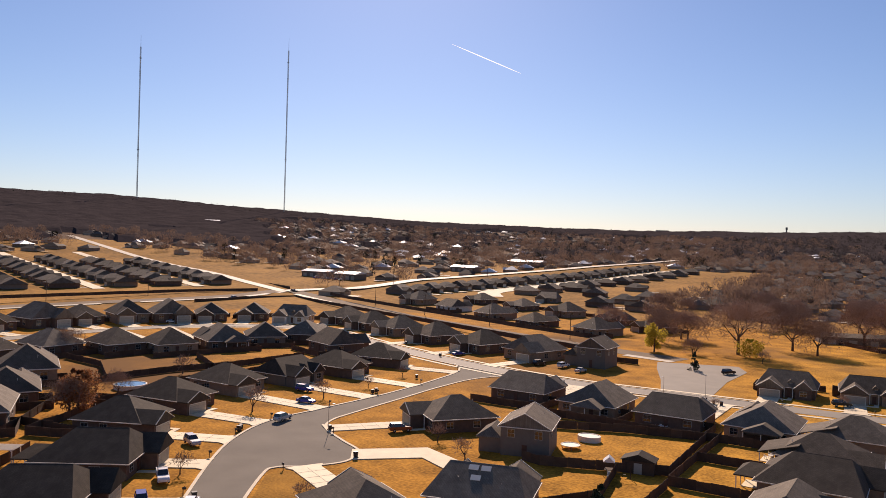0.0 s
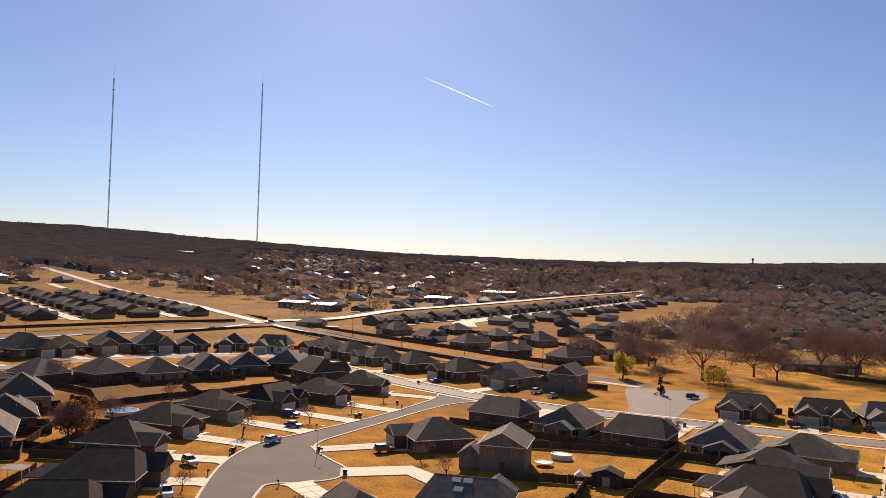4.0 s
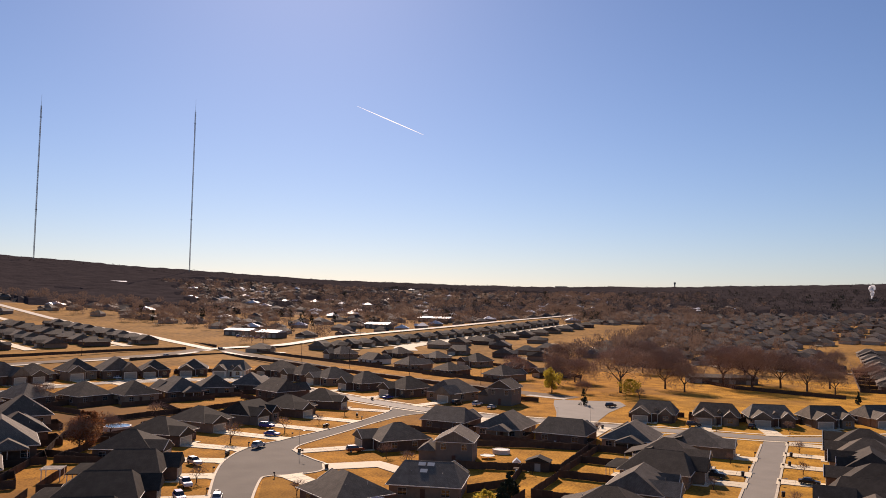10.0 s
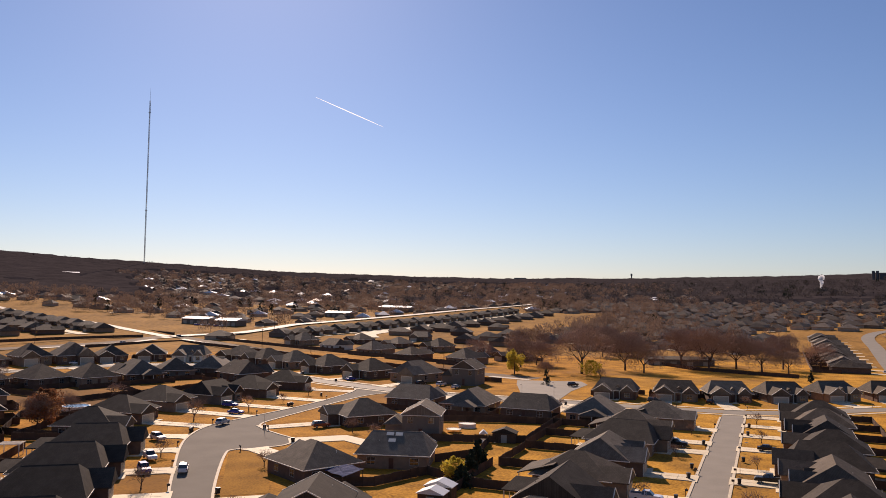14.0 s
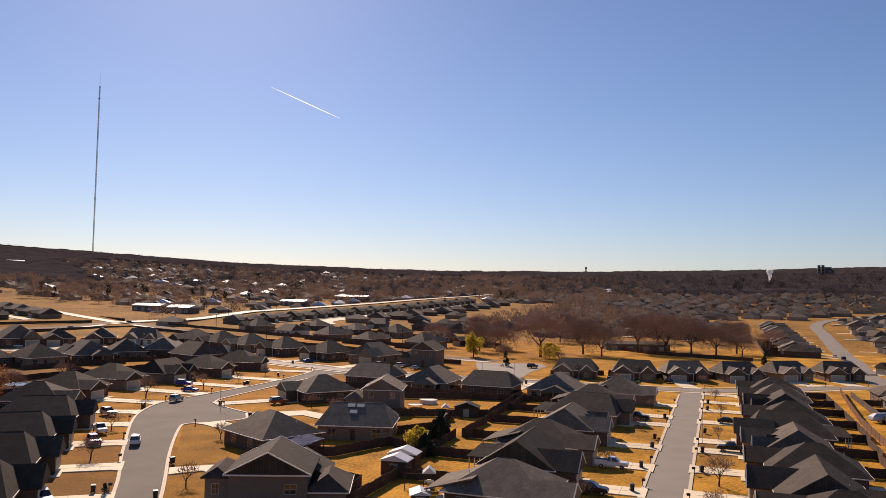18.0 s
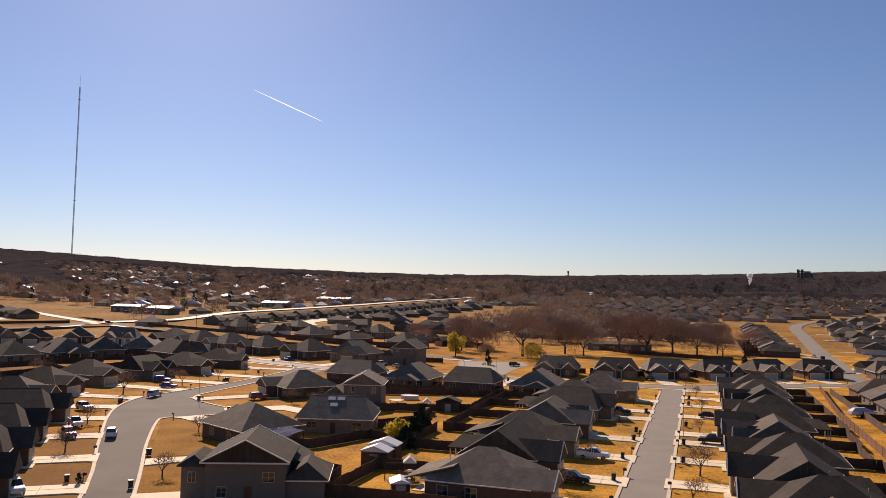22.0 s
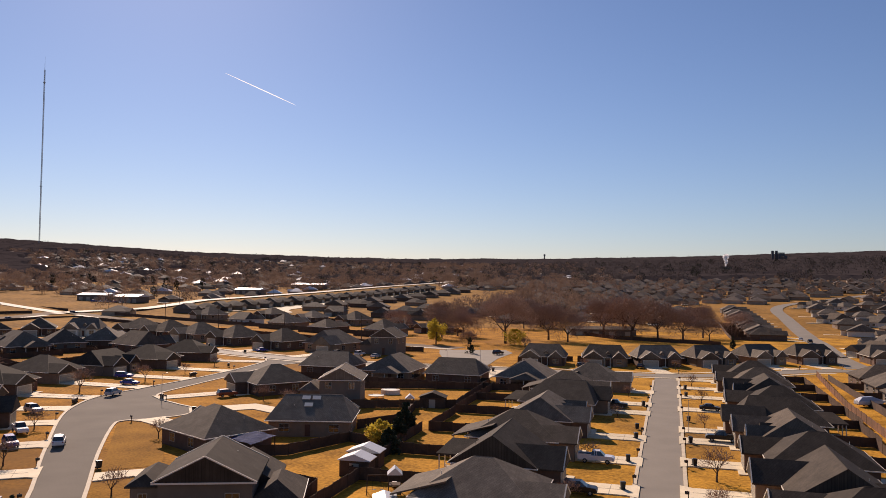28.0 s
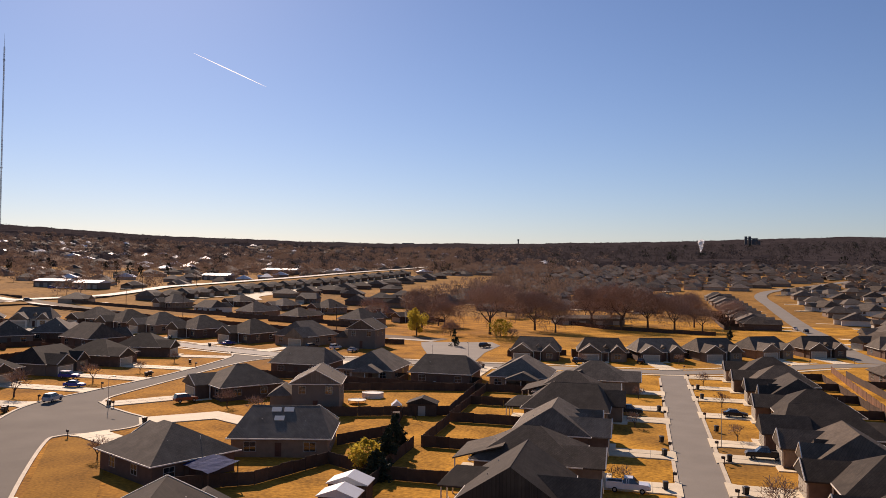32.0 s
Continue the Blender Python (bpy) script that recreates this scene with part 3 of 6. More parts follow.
        for x, y, s in ((4.3, -5.2, "s"), (-6.6, 2, "w"), (6.6, -2, "e"), (6.6, 3, "e"), (-4.2, 6.2, "n")):
            window(root, x, y, 1.6, 1.6, 1.3, s)
        gutter(root, -7.2, 7.2, -5.8, 6.8, 2.77)
        ridge_cap(root, (-7.1, 0.5, 7.05), (7.1, 0.5, 7.05), R)
        vent(root, 3.2, 3.6, 5.0, True)
        vent(root, -3.0, 3.8, 4.9)
    else:                                # "long": deep hipped roof with a lower covered patio behind
        part("wall", boxes((-6.8, 6.8, -8.0, 7.0, 0, 2.75)), W, root)
        bm = bmesh.new()
        roof_solid(bm, -7.4, 7.4, -8.6, 7.6, 2.75, 4.0, "y", 2.6, 5.0)
        part("roof", bm, R, root)
        bm = bmesh.new()
        roof_solid(bm, -5.2, 2.6, 4.6, 11.0, 2.6, 1.5, "y", 0.2, 2.0)
        part("patio_roof", bm, R, root)
        for x in (-4.9, -1.2, 2.3):
            part("patio_post", boxes((-0.08, 0.08, -0.08, 0.08, 0, 2.6)), M_TRIM, root).matrix_basis = pose(x, 10.6, 0)
        bm = bmesh.new()
        roof_solid(bm, -0.4, 7.38, -11.2, -3.4, 2.74, 2.5, "y", 0, 0)
        part("garage_roof", bm, R, root)
        bm = bmesh.new()
        box(bm, 0.2, 6.8, -10.6, -8.0, 0, 2.75)
        gable_wall(bm, 0.3, 6.7, -10.6, -7.5, 2.75, 2.4)
        part("garage_wall", bm, W, root)
        garage_door(root, 3.5, -10.63, 4.9)
        entry_door(root, -1.2, -8.03)
        for x, y, s in ((-4.4, -8.0, "s"), (-6.8, -3, "w"), (-6.8, 3, "w"), (6.8, -3, "e"), (6.8, 3.5, "e"), (-4.6, 7.0, "n"), (4.8, 7.0, "n")):
            window(root, x, y, 1.6, 1.6, 1.3, s)
        entry_door(root, -1.4, 7.03, "n")
        gutter(root, -7.4, 7.4, -8.6, 7.6, 2.77)
        ridge_cap(root, (0, -6.0, 6.94), (0, 2.6, 6.94), R)
        vent(root, 3.0, 2.4, 4.95, True)
        vent(root, -2.8, -1.2, 5.0)
        vent(root, 4.6, 0.2, 4.2, True)
    return root


HOUSE_WORDS = {"porch": "low %s house with hipped %s roof and porch", "hip": "low %s house with hipped %s roof", "wide": "low %s house with twin front gables, %s roof",
               "tall": "two-storey %s house with gabled %s roof", "long": "deep %s house with broad hipped %s roof",
               "gable": "low %s house with steep gabled %s roof",
               "broad": "two-storey %s house with wings and %s roof"}
WALL_WORDS = ("red-brown brick", "tan brick", "grey sided", "white sided")
ROOF_WORDS = ("dark grey shingle", "brown-grey shingle", "weathered grey shingle")
FIRST = {}


def place_house(kind, x, y, yaw, roof, wall, group):
    key = (kind, roof, wall)
    m = pose(x, y, rise(x, y), 0, 0, yaw)
    if group in ("inner row of houses", "outer row of houses"):    # these stand taller
        m = m @ Matrix.Diagonal((1.06, 1.06, 1.2, 1))
    if key in FIRST:
        h = copy_thing(FIRST[key], m)
    else:
        h = FIRST[key] = build_house(*key)
        h.matrix_basis = m
        tagged(h, HOUSE_WORDS[kind] % (WALL_WORDS[wall], ROOF_WORDS[roof]), "house")
    h["group"] = group
    return h


# kind, east, north, yaw, roof, wall; the front faces -y turned by yaw
ROW_L = [("porch", -15, 64.3, 90, 2, 0), ("gable", -16.5, 83, 90, 0, 0), ("porch", -17.5, 101, 90, 1, 1), ("wide", -16.5, 121, 90, 2, 0),
         ("long", -17, 142, 90, 0, 1), ("porch", -17, 161, 90, 1, 0), ("porch", -13, 182, 90, 2, 1)]
ROW_R = [("gable", 26, 44, -90, 1, 1), ("hip", 27.5, 64, -90, 0, 0), ("gable", 26, 78, -90, 0, 1), ("hip", 27, 97, -90, 0, 0), ("wide", 26, 114, -90, 1, 1),
         ("long", 27, 132, -90, 0, 0), ("hip", 28, 151, -90, 0, 0), ("wide", 28, 170, -90, 0, 1), ("hip", 28, 188, -90, 1, 0), ("hip", 28, 206, -90, 0, 1)]
ROW_D = [("wide", -35, 238, 4, 2, 0), ("wide", -15, 243, 6, 1, 1), ("wide", 1.5, 249, 16, 2, 0), ("wide", 19, 257, 25, 1, 2), ("wide", 36, 270, 32, 2, 1),
         ("wide", 54.5, 280, 18, 1, 0), ("wide", 81, 287, 6, 2, 0)]
ROW_S = [("wide", -89, 184, 180, 2, 0), ("long", -69, 181, 180, 2, 1), ("wide", -50, 180, 180, 2, 0), ("long", -31, 181, 180, 2, 1)]
MID = [("tall", -66, 138, 16, 2, 2), ("hip", -88, 146, -38, 2, 0), ("wide", -57, 104, 196, 2, 1), ("hip", -67.5, 87.5, -117, 2, 0), ("broad", -45.5, 52.0, 22, 0, 2)]
ROW_A = [("long", -81, 31, 127, 0, 0), ("long", -94, 47, 127, 0, 0), ("long", -107, 63, 127, 0, 0), ("long", -119, 81, 124, 0, 0), ("hip", -138, 101, 114, 0, 0), ("hip", -148, 121, 98, 0, 0),
         ("hip", -154, 143, 90, 0, 1), ("wide", -151, 162, 90, 0, 2), ("hip", -149, 181, 90, 0, 0), ("hip", -150, 203, 100, 0, 0)]
ROW_I = [("hip", -242, 128, -90, 1, 0), ("hip", -240, 147, -90, 2, 0), ("hip", -229, 163, -98, 1, 0), ("hip", -217, 175, -108, 1, 1),
         ("long", -211, 193, -115, 2, 0), ("hip", -209, 211, -130, 1, 2), ("hip", -203, 227, -155, 2, 0), ("wide", -178, 214, 160, 1, 0),
         ("hip", -201, 117, -120, 1, 1), ("hip", -217, 108, -120, 2, 0), ("hip", -180, 100, -120, 1, 0), ("long", -163, 83, -125, 2, 0), ("hip", -148, 64, -125, 1, 0)]
ROW_O = [("hip", -308, 146, 90, 1, 0), ("hip", -309, 165, 90, 1, 0), ("long", -309, 184, 90, 2, 0), ("hip", -307, 202, 82, 1, 0), ("hip", -301, 220, 70, 1, 1), ("long", -292, 235, 62, 2, 0),
         ("hip", -283, 251, 52, 1, 0), ("hip", -272, 267, 40, 1, 0), ("wide", -252, 273, 25, 2, 3), ("hip", -232, 286, -10, 1, 0), ("hip", -210, 277, -22, 1, 0), ("hip", -190, 270, -22, 2, 1), ("hip", -166, 260, -22, 1, 0),
         ("hip", -140, 251, -20, 1, 0), ("long", -118, 250, -15, 2, 1), ("tall", -95, 248, 0, 1, 2)]
ROW_N = [("hip", -265, 396, -20, 2, 1), ("wide", -232, 380, 160, 1, 3), ("hip", -195, 361, 160, 2, 1), ("hip", -164, 346, 160, 1, 0), ("hip", -128, 333, 160, 2, 1),
         ("hip", -240, 428, -20, 1, 0), ("hip", -205, 414, -20, 2, 0), ("hip", -172, 402, -20, 1, 1), ("wide", -138, 386, -20, 2, 0), ("hip", -112, 366, -30, 1, 0)]
for group, row in (("houses on the straight street", ROW_L + ROW_R), ("houses north of the main street", ROW_D), ("houses south of the main street", ROW_S), ("houses round the bulb", MID),
                   ("houses along the bending street", ROW_A), ("inner row of houses", ROW_I), ("outer row of houses", ROW_O), ("houses behind the crossing road", ROW_N)):
    for h in row:
        place_house(*h, group)

# ---- driveways ----
STREETS = ((STREET_B, 4.0), (STREET_E, 5.0), (STREET_C, 3.4), (A_LEFT, 0.3), (A_RIGHT, 0.3))


def gap_to(p, line):
    best = 1e9
    for (ax, ay), (bx, by) in zip(line, line[1:]):
        dx, dy = bx - ax, by - ay
        k = max(0, min(1, ((p[0] - ax) * dx + (p[1] - ay) * dy) / (dx * dx + dy * dy + 1e-9)))
        best = min(best, math.hypot(p[0] - ax - k * dx, p[1] - ay - k * dy))
    return best


GARAGE = {"hip": (-3.0, -9.6, 5.2), "porch": (-3.0, -9.6, 5.2), "wide": (-3.9, -8.6, 5.2), "tall": (-6.8, -4.0, 4.0), "long": (3.5, -10.6, 5.2), "gable": (-3.3, -8.8, 5.2), "broad": (0, -5, 4)}
DRIVES = []


def driveway(h, most=60):
    kind, x, y, yaw = h[:4]
    gx, gy, w = GARAGE[kind]
    m = pose(x, y, 0, 0, 0, yaw)
    for s in np.arange(0.5, most, 0.5):
        p = m @ Vector((gx, gy - s, 0))
        if any(gap_to(p, line) < r for line, r in STREETS):
            break
    else:
        return
    s += 0.3
    flare = 0.9
    pts = [m @ Vector(q) for q in ((gx - w / 2, gy + 0.1, 0), (gx - w / 2, gy - s + 1.6, 0), (gx - w / 2 - flare, gy - s, 0), (gx + w / 2 + flare, gy - s, 0),
                                    (gx + w / 2, gy - s + 1.6, 0), (gx + w / 2, gy + 0.1, 0))]
    d = slab("driveway", [(q.x, q.y) for q in pts], -0.1, 0.17, M_WALK, "pale concrete driveway to the garage", "driveway")
    # joints across the slab and the walk to the door
    bm = bmesh.new()
    for k in range(1, int(s / 3.2)):
        a, b = m @ Vector((gx - w / 2, gy - k * 3.2, 0)), m @ Vector((gx + w / 2, gy - k * 3.2, 0))
        tube(bm, (a.x, a.y, 0.17), (b.x, b.y, 0.17), 0.03, 0.03, 4)
    a, b = m @ Vector((gx, gy, 0)), m @ Vector((gx, gy - s + 1.6, 0))
    tube(bm, (a.x, a.y, 0.17), (b.x, b.y, 0.17), 0.03, 0.03, 4)
    part("joint", bm, M_ROAD, d)
    side = 1 if gx < 0 else -1
    x0, x1 = gx + side * w / 2, gx + side * (w / 2 + 3.0)
    q = [m @ Vector((a, b, 0)) for a, b in ((x0, gy - 1.0), (x1, gy - 1.0), (x1, gy + 2.6), (x1 - side * 1.1, gy + 2.6), (x1 - side * 1.1, gy - 0.0), (x0, gy - 0.0))]
    slab("front_walk", [(v.x, v.y) for v in q], -0.1, 0.14, M_WALK, "narrow pale concrete walk to the front door", "walk")
    DRIVES.append((m, gx, gy, w, float(s)))


for row in (ROW_L, ROW_R, ROW_D, ROW_S, [MID[1], MID[3]], ROW_A, ROW_I, ROW_O):
    for h in row:
        if h[0] != "tall":
            driveway(h)
for pts in ([(-92.5, 117), (-82, 127), (-68, 121), (-68, 115), (-79, 120.5), (-88.5, 111.5)], [(-72.3, 64.2), (-66, 69.7), (-58, 66), (-60, 61.5), (-66, 64.5), (-69.5, 60.3)],
            [(-59.5, 45.4), (-53.3, 49.8), (-46, 47), (-47, 41.5), (-57, 41)]):
    slab("driveway", pts, -0.1, 0.17, M_WALK, "broad pale concrete driveway off the bulb", "driveway")

for pts in ([(-93.6, 95.5), (-93.5, 98.8), (-91, 100.6), (-86, 101), (-66.5, 71.5), (-72.8, 66)], [(-69.3, 59.3), (-61.3, 62.4), (-53.2, 50.6), (-59.6, 46.2)]):
    slab("lawn", pts, -0.1, 0.035, M_LAWN, "short brown lawn beside the street", "lawn")

# pavements along the main street
for side in (6.6, -6.6):
    line = [(p.x, p.y) for p in ribbon_pts(STREET_B[18:80], abs(side) * 2)[0 if side > 0 else 1]]
    pave("pavement", line, 1.4, M_WALK, 0.10, "pale concrete pavement along the main street", "pavement")
for k in (0, 1):
    kerb_line([(p.x, p.y) for p in ribbon_pts(STREET_B[:60], 8.4)[k]], 0.5)

# ---- fences ----
bm = bmesh.new()
rng = random.Random(5)
cols = []
for k in range(16):
    y, top = -0.014 + rng.uniform(-0.008, 0.008), 1.80 + rng.uniform(-0.03, 0.03)
    cols += [(k * 0.15, y, top), (k * 0.15 + 0.138, y, top)]
rows = [[bm.verts.new(p) for p in ((x, y, 0.03), (x, y, t), (x, 0.03, t), (x, 0.03, 0.03))] for x, y, t in cols]
for a, b in zip(rows, rows[1:]):
    for i in range(4):
        j = (i + 1) % 4
        bm.faces.new((a[i], b[i], b[j], a[j]))
bm.faces.new(rows[0])
bm.faces.new(rows[-1][::-1])
PANEL = mesh_of("fence_panel", bm, M_FENCE)
POST = mesh_of("fence_post", boxes((-0.05, 0.05, -0.05, 0.05, 0, 1.86)), M_FENCE)


def fence(points, label="weathered brown board fence round a back yard", group="yard fences", posts=True, panel=None):
    root = tagged(new("fence"), label, "fence", group)
    root.location = (points[0][0], points[0][1], rise(*points[0]))
    for (ax, ay), (bx, by) in zip(points, points[1:]):
        length = math.hypot(bx - ax, by - ay)
        n = max(1, round(length / (2.4 if posts else 4.8)))
        yaw = math.degrees(math.atan2(by - ay, bx - ax))
        for k in range(n):
            px, py = ax + (bx - ax) * k / n - points[0][0], ay + (by - ay) * k / n - points[0][1]
            share("panel", panel or PANEL, root, pose(px, py, 0, 0, 0, yaw) @ Matrix.Diagonal((length / n / 2.4, 1, 1 + 0.04 * math.sin(px + py), 1)))
            if posts and k % 2 == 0:
                share("post", POST, root, pose(px, py, 0))
    return root


BACK = {"hip": 7.5, "porch": 7.5, "wide": 6.0, "tall": 5.5, "long": 7.0, "gable": 6.2, "broad": 5.5}


def yard(h, back, half=9.2, left=True, right=False, posts=True):
    """Side, return and back fences of one lot."""
    kind, x, y, yaw = h[:4]
    m = pose(x, y, 0, 0, 0, yaw)
    wall = {"hip": 6.2, "porch": 6.2, "wide": 7.2, "tall": 4.6, "long": 6.8, "gable": 6.6, "broad": 5.2}[kind]
    pts = []
    if left:
        pts += [(-wall - 0.05, 2.0), (-half, 2.0)]
    pts += [(-half, back), (half, back)]
    if right:
        pts += [(half, 2.0), (wall + 0.05, 2.0)]
    q = [m @ Vector((a, b, 0)) for a, b in pts]
    fence([(v.x, v.y) for v in q], posts=posts)


for h in ROW_L:
    yard(h, 20.5, 9.6)
for h in ROW_R:
    yard(h, 15.0, 9.0)
# reddish cedar lightened so its colour holds the sun on the alley fence
M_CEDAR = material("sunlit_cedar", (0.20, 0.10, 0.05), 0.85, 0.25, (0.7, 14.0), 0.3, per_object=0.15)
for h in ROW_D[:5]:
    yard(h, 10.5, 9.2)
for h in ROW_S:
    yard(h, 12.5, 9.6)
CEDAR_PANEL = PANEL.copy()
CEDAR_PANEL.materials[0] = M_CEDAR
for off, end in ((1.2, 96),):
    fence([(48.2 + off, 234), (45.9 + off, 200), (44.0 + off, 168), (43.4 + off, end)], "reddish cedar board fence along the alley", "alley fences", panel=CEDAR_PANEL)
fence([(-73, 145), (-72, 157), (-56, 164), (-40, 168), (-39, 138), (-60, 130), (-64, 131)], "dark board fence round a large dry lawn")
fence([(-47, 97), (-38.5, 92)], "dark board fence between back yards")
fence([(-50, 108), (-44, 118), (-47, 134)], "dark board fence between back yards")
fence([(-61, 78), (-52, 84), (-47, 97)], "dark board fence between back yards")
fence([(-49.5, 60), (-44.5, 67.5), (-38.5, 66)], "dark board fence between back yards")
fence([(-37.5, 57), (-38.5, 66)], "dark board fence between back yards")
for h in ROW_A:
    yard(h, 15.0, 9.8)
for h in ROW_I:
    yard(h, 12.0, 9.6, posts=False)
for h in ROW_O:
    yard(h, 13.0, 9.8, posts=False)
for h in ROW_N:
    yard(h, 10.5, 11, posts=False)
# long estate walls beside the crossing roads
fence([(-126, 46), (-142, 70), (-156, 90), (-174, 110), (-186, 130), (-184, 150), (-178, 168), (-176, 196)], "long dark board fence between back yards")
fence([(-186, 130), (-206, 142), (-226, 144)], "dark board fence between back yards")
fence([(-178, 160), (-200, 172)], "dark board fence between back yards")
fence([(-140, 118), (-160, 116), (-174, 110)], "dark board fence between back yards")
fence([(-156, 90), (-140, 92)], "dark board fence between back yards")
fence([(-352, 300), (-346, 350), (-340, 368), (-240, 325), (-130, 281), (-100, 270)], "long dark board fence beside the crossing road", "road fences", False)
fence([(-376, 372), (-392, 330), (-402, 250), (-408, 190)], "long dark board fence beside the highway", "road fences", False)
fence([(-372, 398), (-480, 446), (-560, 480)], "long dark board fence beside the highway", "road fences", False)
fence([(-346, 398), (-300, 372), (-240, 346), (-180, 321), (-120, 298)], "long dark board fence beside the crossing road", "road fences", False)
fence([(-346, 402), (-322, 510)], "long dark board fence beside the highway", "road fences", False)
fence([(-40, 386), (-20, 362), (6, 352), (28, 346)], "low dark fence at the far side of the park", "road fences", False)

# ---- trees ----


def bare_tree_mesh(seed, height, spread=0.75, depth=6):
    """Trunk with limbs, and the twigs of the crown, as two lists of tapered tubes."""
    rnd = random.Random(seed)
    wood, twig = ([], []), ([], [])

    def limb(p, d, length, r, level):
        steps = 2
        for s in range(steps):
            q = p + d * (length / steps)
            rb = r * 0.82
            store = wood if level < 3 else twig
            sides = 5 if level < 2 else 3
            u = d.orthogonal().normalized()
            v = d.cross(u)
            base = len(store[0])
            for c, rad in ((p, r), (q, rb)):
                for i in range(sides):
                    a = 2 * math.pi * i / sides
                    store[0].append(tuple(c + (u * math.cos(a) + v * math.sin(a)) * rad))
            for i in range(sides):
                j = (i + 1) % sides
                store[1].append((base + i, base + j, base + sides + j, base + sides + i))
            p, r = q, rb
            d = (d + Vector((rnd.uniform(-1, 1), rnd.uniform(-1, 1), rnd.uniform(-0.4, 0.7))) * 0.18).normalized()
        if level >= depth - 1:
            return
        kids = (4 if level == 0 else 3) + (rnd.random() < 0.5)
        for k in range(kids):
            a = 2 * math.pi * (k + rnd.random() * 0.7) / kids
            u = d.orthogonal().normalized()
            v = d.cross(u)
            out = (u * math.cos(a) + v * math.sin(a))
            nd = (d * rnd.uniform(0.5, 0.9) + out * spread * rnd.uniform(0.7, 1.2) + Vector((0, 0, 0.12))).normalized()
            limb(p - d * length * rnd.uniform(0, 0.35), nd, length * rnd.uniform(0.68, 0.92), max(r * 0.62, 0.020), level + 1)

    limb(Vector((0, 0, -0.1)), Vector((0, 0, 1)), height * 0.2, height * 0.021, 0)
    top = max(p[2] for p in twig[0])
    out = []
    for store in (wood, twig):
        store[0][:] = [tuple(c * height / top for c in p) for p in store[0]]
    for (v, f), name, mat in ((wood, "trunk", M_BARK), (twig, "crown", M_TWIG)):
        me = bpy.data.meshes.new(name)
        me.from_pydata(v, [], f)
        me.materials.append(mat)
        out.append(me)
    return out


def leaf_mesh(seed, height, width, mat, cone=False, count=1400, leaf=0.35, base=0.25):
    """A crown of many small leaf faces in uneven clumps."""
    rnd = np.random.RandomState(seed)
    clumps = []
    for k in range(26):
        h = rnd.uniform(base, 1.0)
        r = (width / 2) * ((1.05 - h) * 1.2 if cone else math.sqrt(max(0.05, 1 - (2 * (h - base) / (1 - base) - 0.9) ** 2)))
        a = rnd.uniform(0, 6.28)
        rr = r * rnd.uniform(0.3, 0.9)
        clumps.append((rr * math.cos(a), rr * math.sin(a), h * height, max(0.25, r * 0.38)))
    v, f = [], []
    for k in range(count):
        c = clumps[rnd.randint(len(clumps))]
        o = rnd.normal(0, 1, 3)
        o = o / np.linalg.norm(o) * c[3] * rnd.uniform(0.5, 1.1)
        p = np.array(c[:3]) + o
        a, b = rnd.normal(0, 1, 3), rnd.normal(0, 1, 3)
        a *= leaf / np.linalg.norm(a)
        b *= leaf / np.linalg.norm(b)
        i = len(v)
        v += [tuple(p - a), tuple(p + b * 0.6), tuple(p + a), tuple(p - b * 0.6)]
        f.append((i, i + 1, i + 2, i + 3))
    me = bpy.data.meshes.new("crown")
    me.from_pydata(v, [], f)
    me.materials.append(mat)
    return me


BARE_BIG = [bare_tree_mesh(11 + k, 14.0, 0.85, 7) for k in range(3)]
BARE_SMALL = [bare_tree_mesh(31 + k, 5.0, 0.6, 5) for k in range(3)]


def leaves(name, base):
    """Thin leaves that glow against the sun."""
    m = material(name, base, 0.8, 0.3, (0.5, 5.0), 0.0)
    n, l = m.node_tree.nodes, m.node_tree.links
    b, out = n["Principled BSDF"], n["Material Output"]
    t, mix = n.new("ShaderNodeBsdfTranslucent"), n.new("ShaderNodeMixShader")
    mix.inputs[0].default_value = 0.45
    l.new(b.inputs["Base Color"].links[0].from_socket, t.inputs["Color"])
    l.new(b.outputs[0], mix.inputs[1])
    l.new(t.outputs[0], mix.inputs[2])
    l.new(mix.outputs[0], out.inputs["Surface"])
    return m


M_YELLOW = leaves("yellow_green_leaves", (0.50, 0.38, 0.04))
M_PINE = material("dark_needles", (0.030, 0.042, 0.020), 0.8, 0.3, (0.5, 5.0), 0.0)
M_RUST = leaves("rusty_oak_leaves", (0.22, 0.095, 0.04))


def tree(meshes, x, y, yaw, scale, label, group="bare trees"):
    root = tagged(new("tree"), label, "tree", group)
    root.matrix_basis = pose(x, y, rise(x, y), 0, 0, yaw) @ Matrix.Scale(scale, 4)
    share("trunk", meshes[0], root, Matrix())
    share("crown", meshes[1], root, Matrix())
    return root


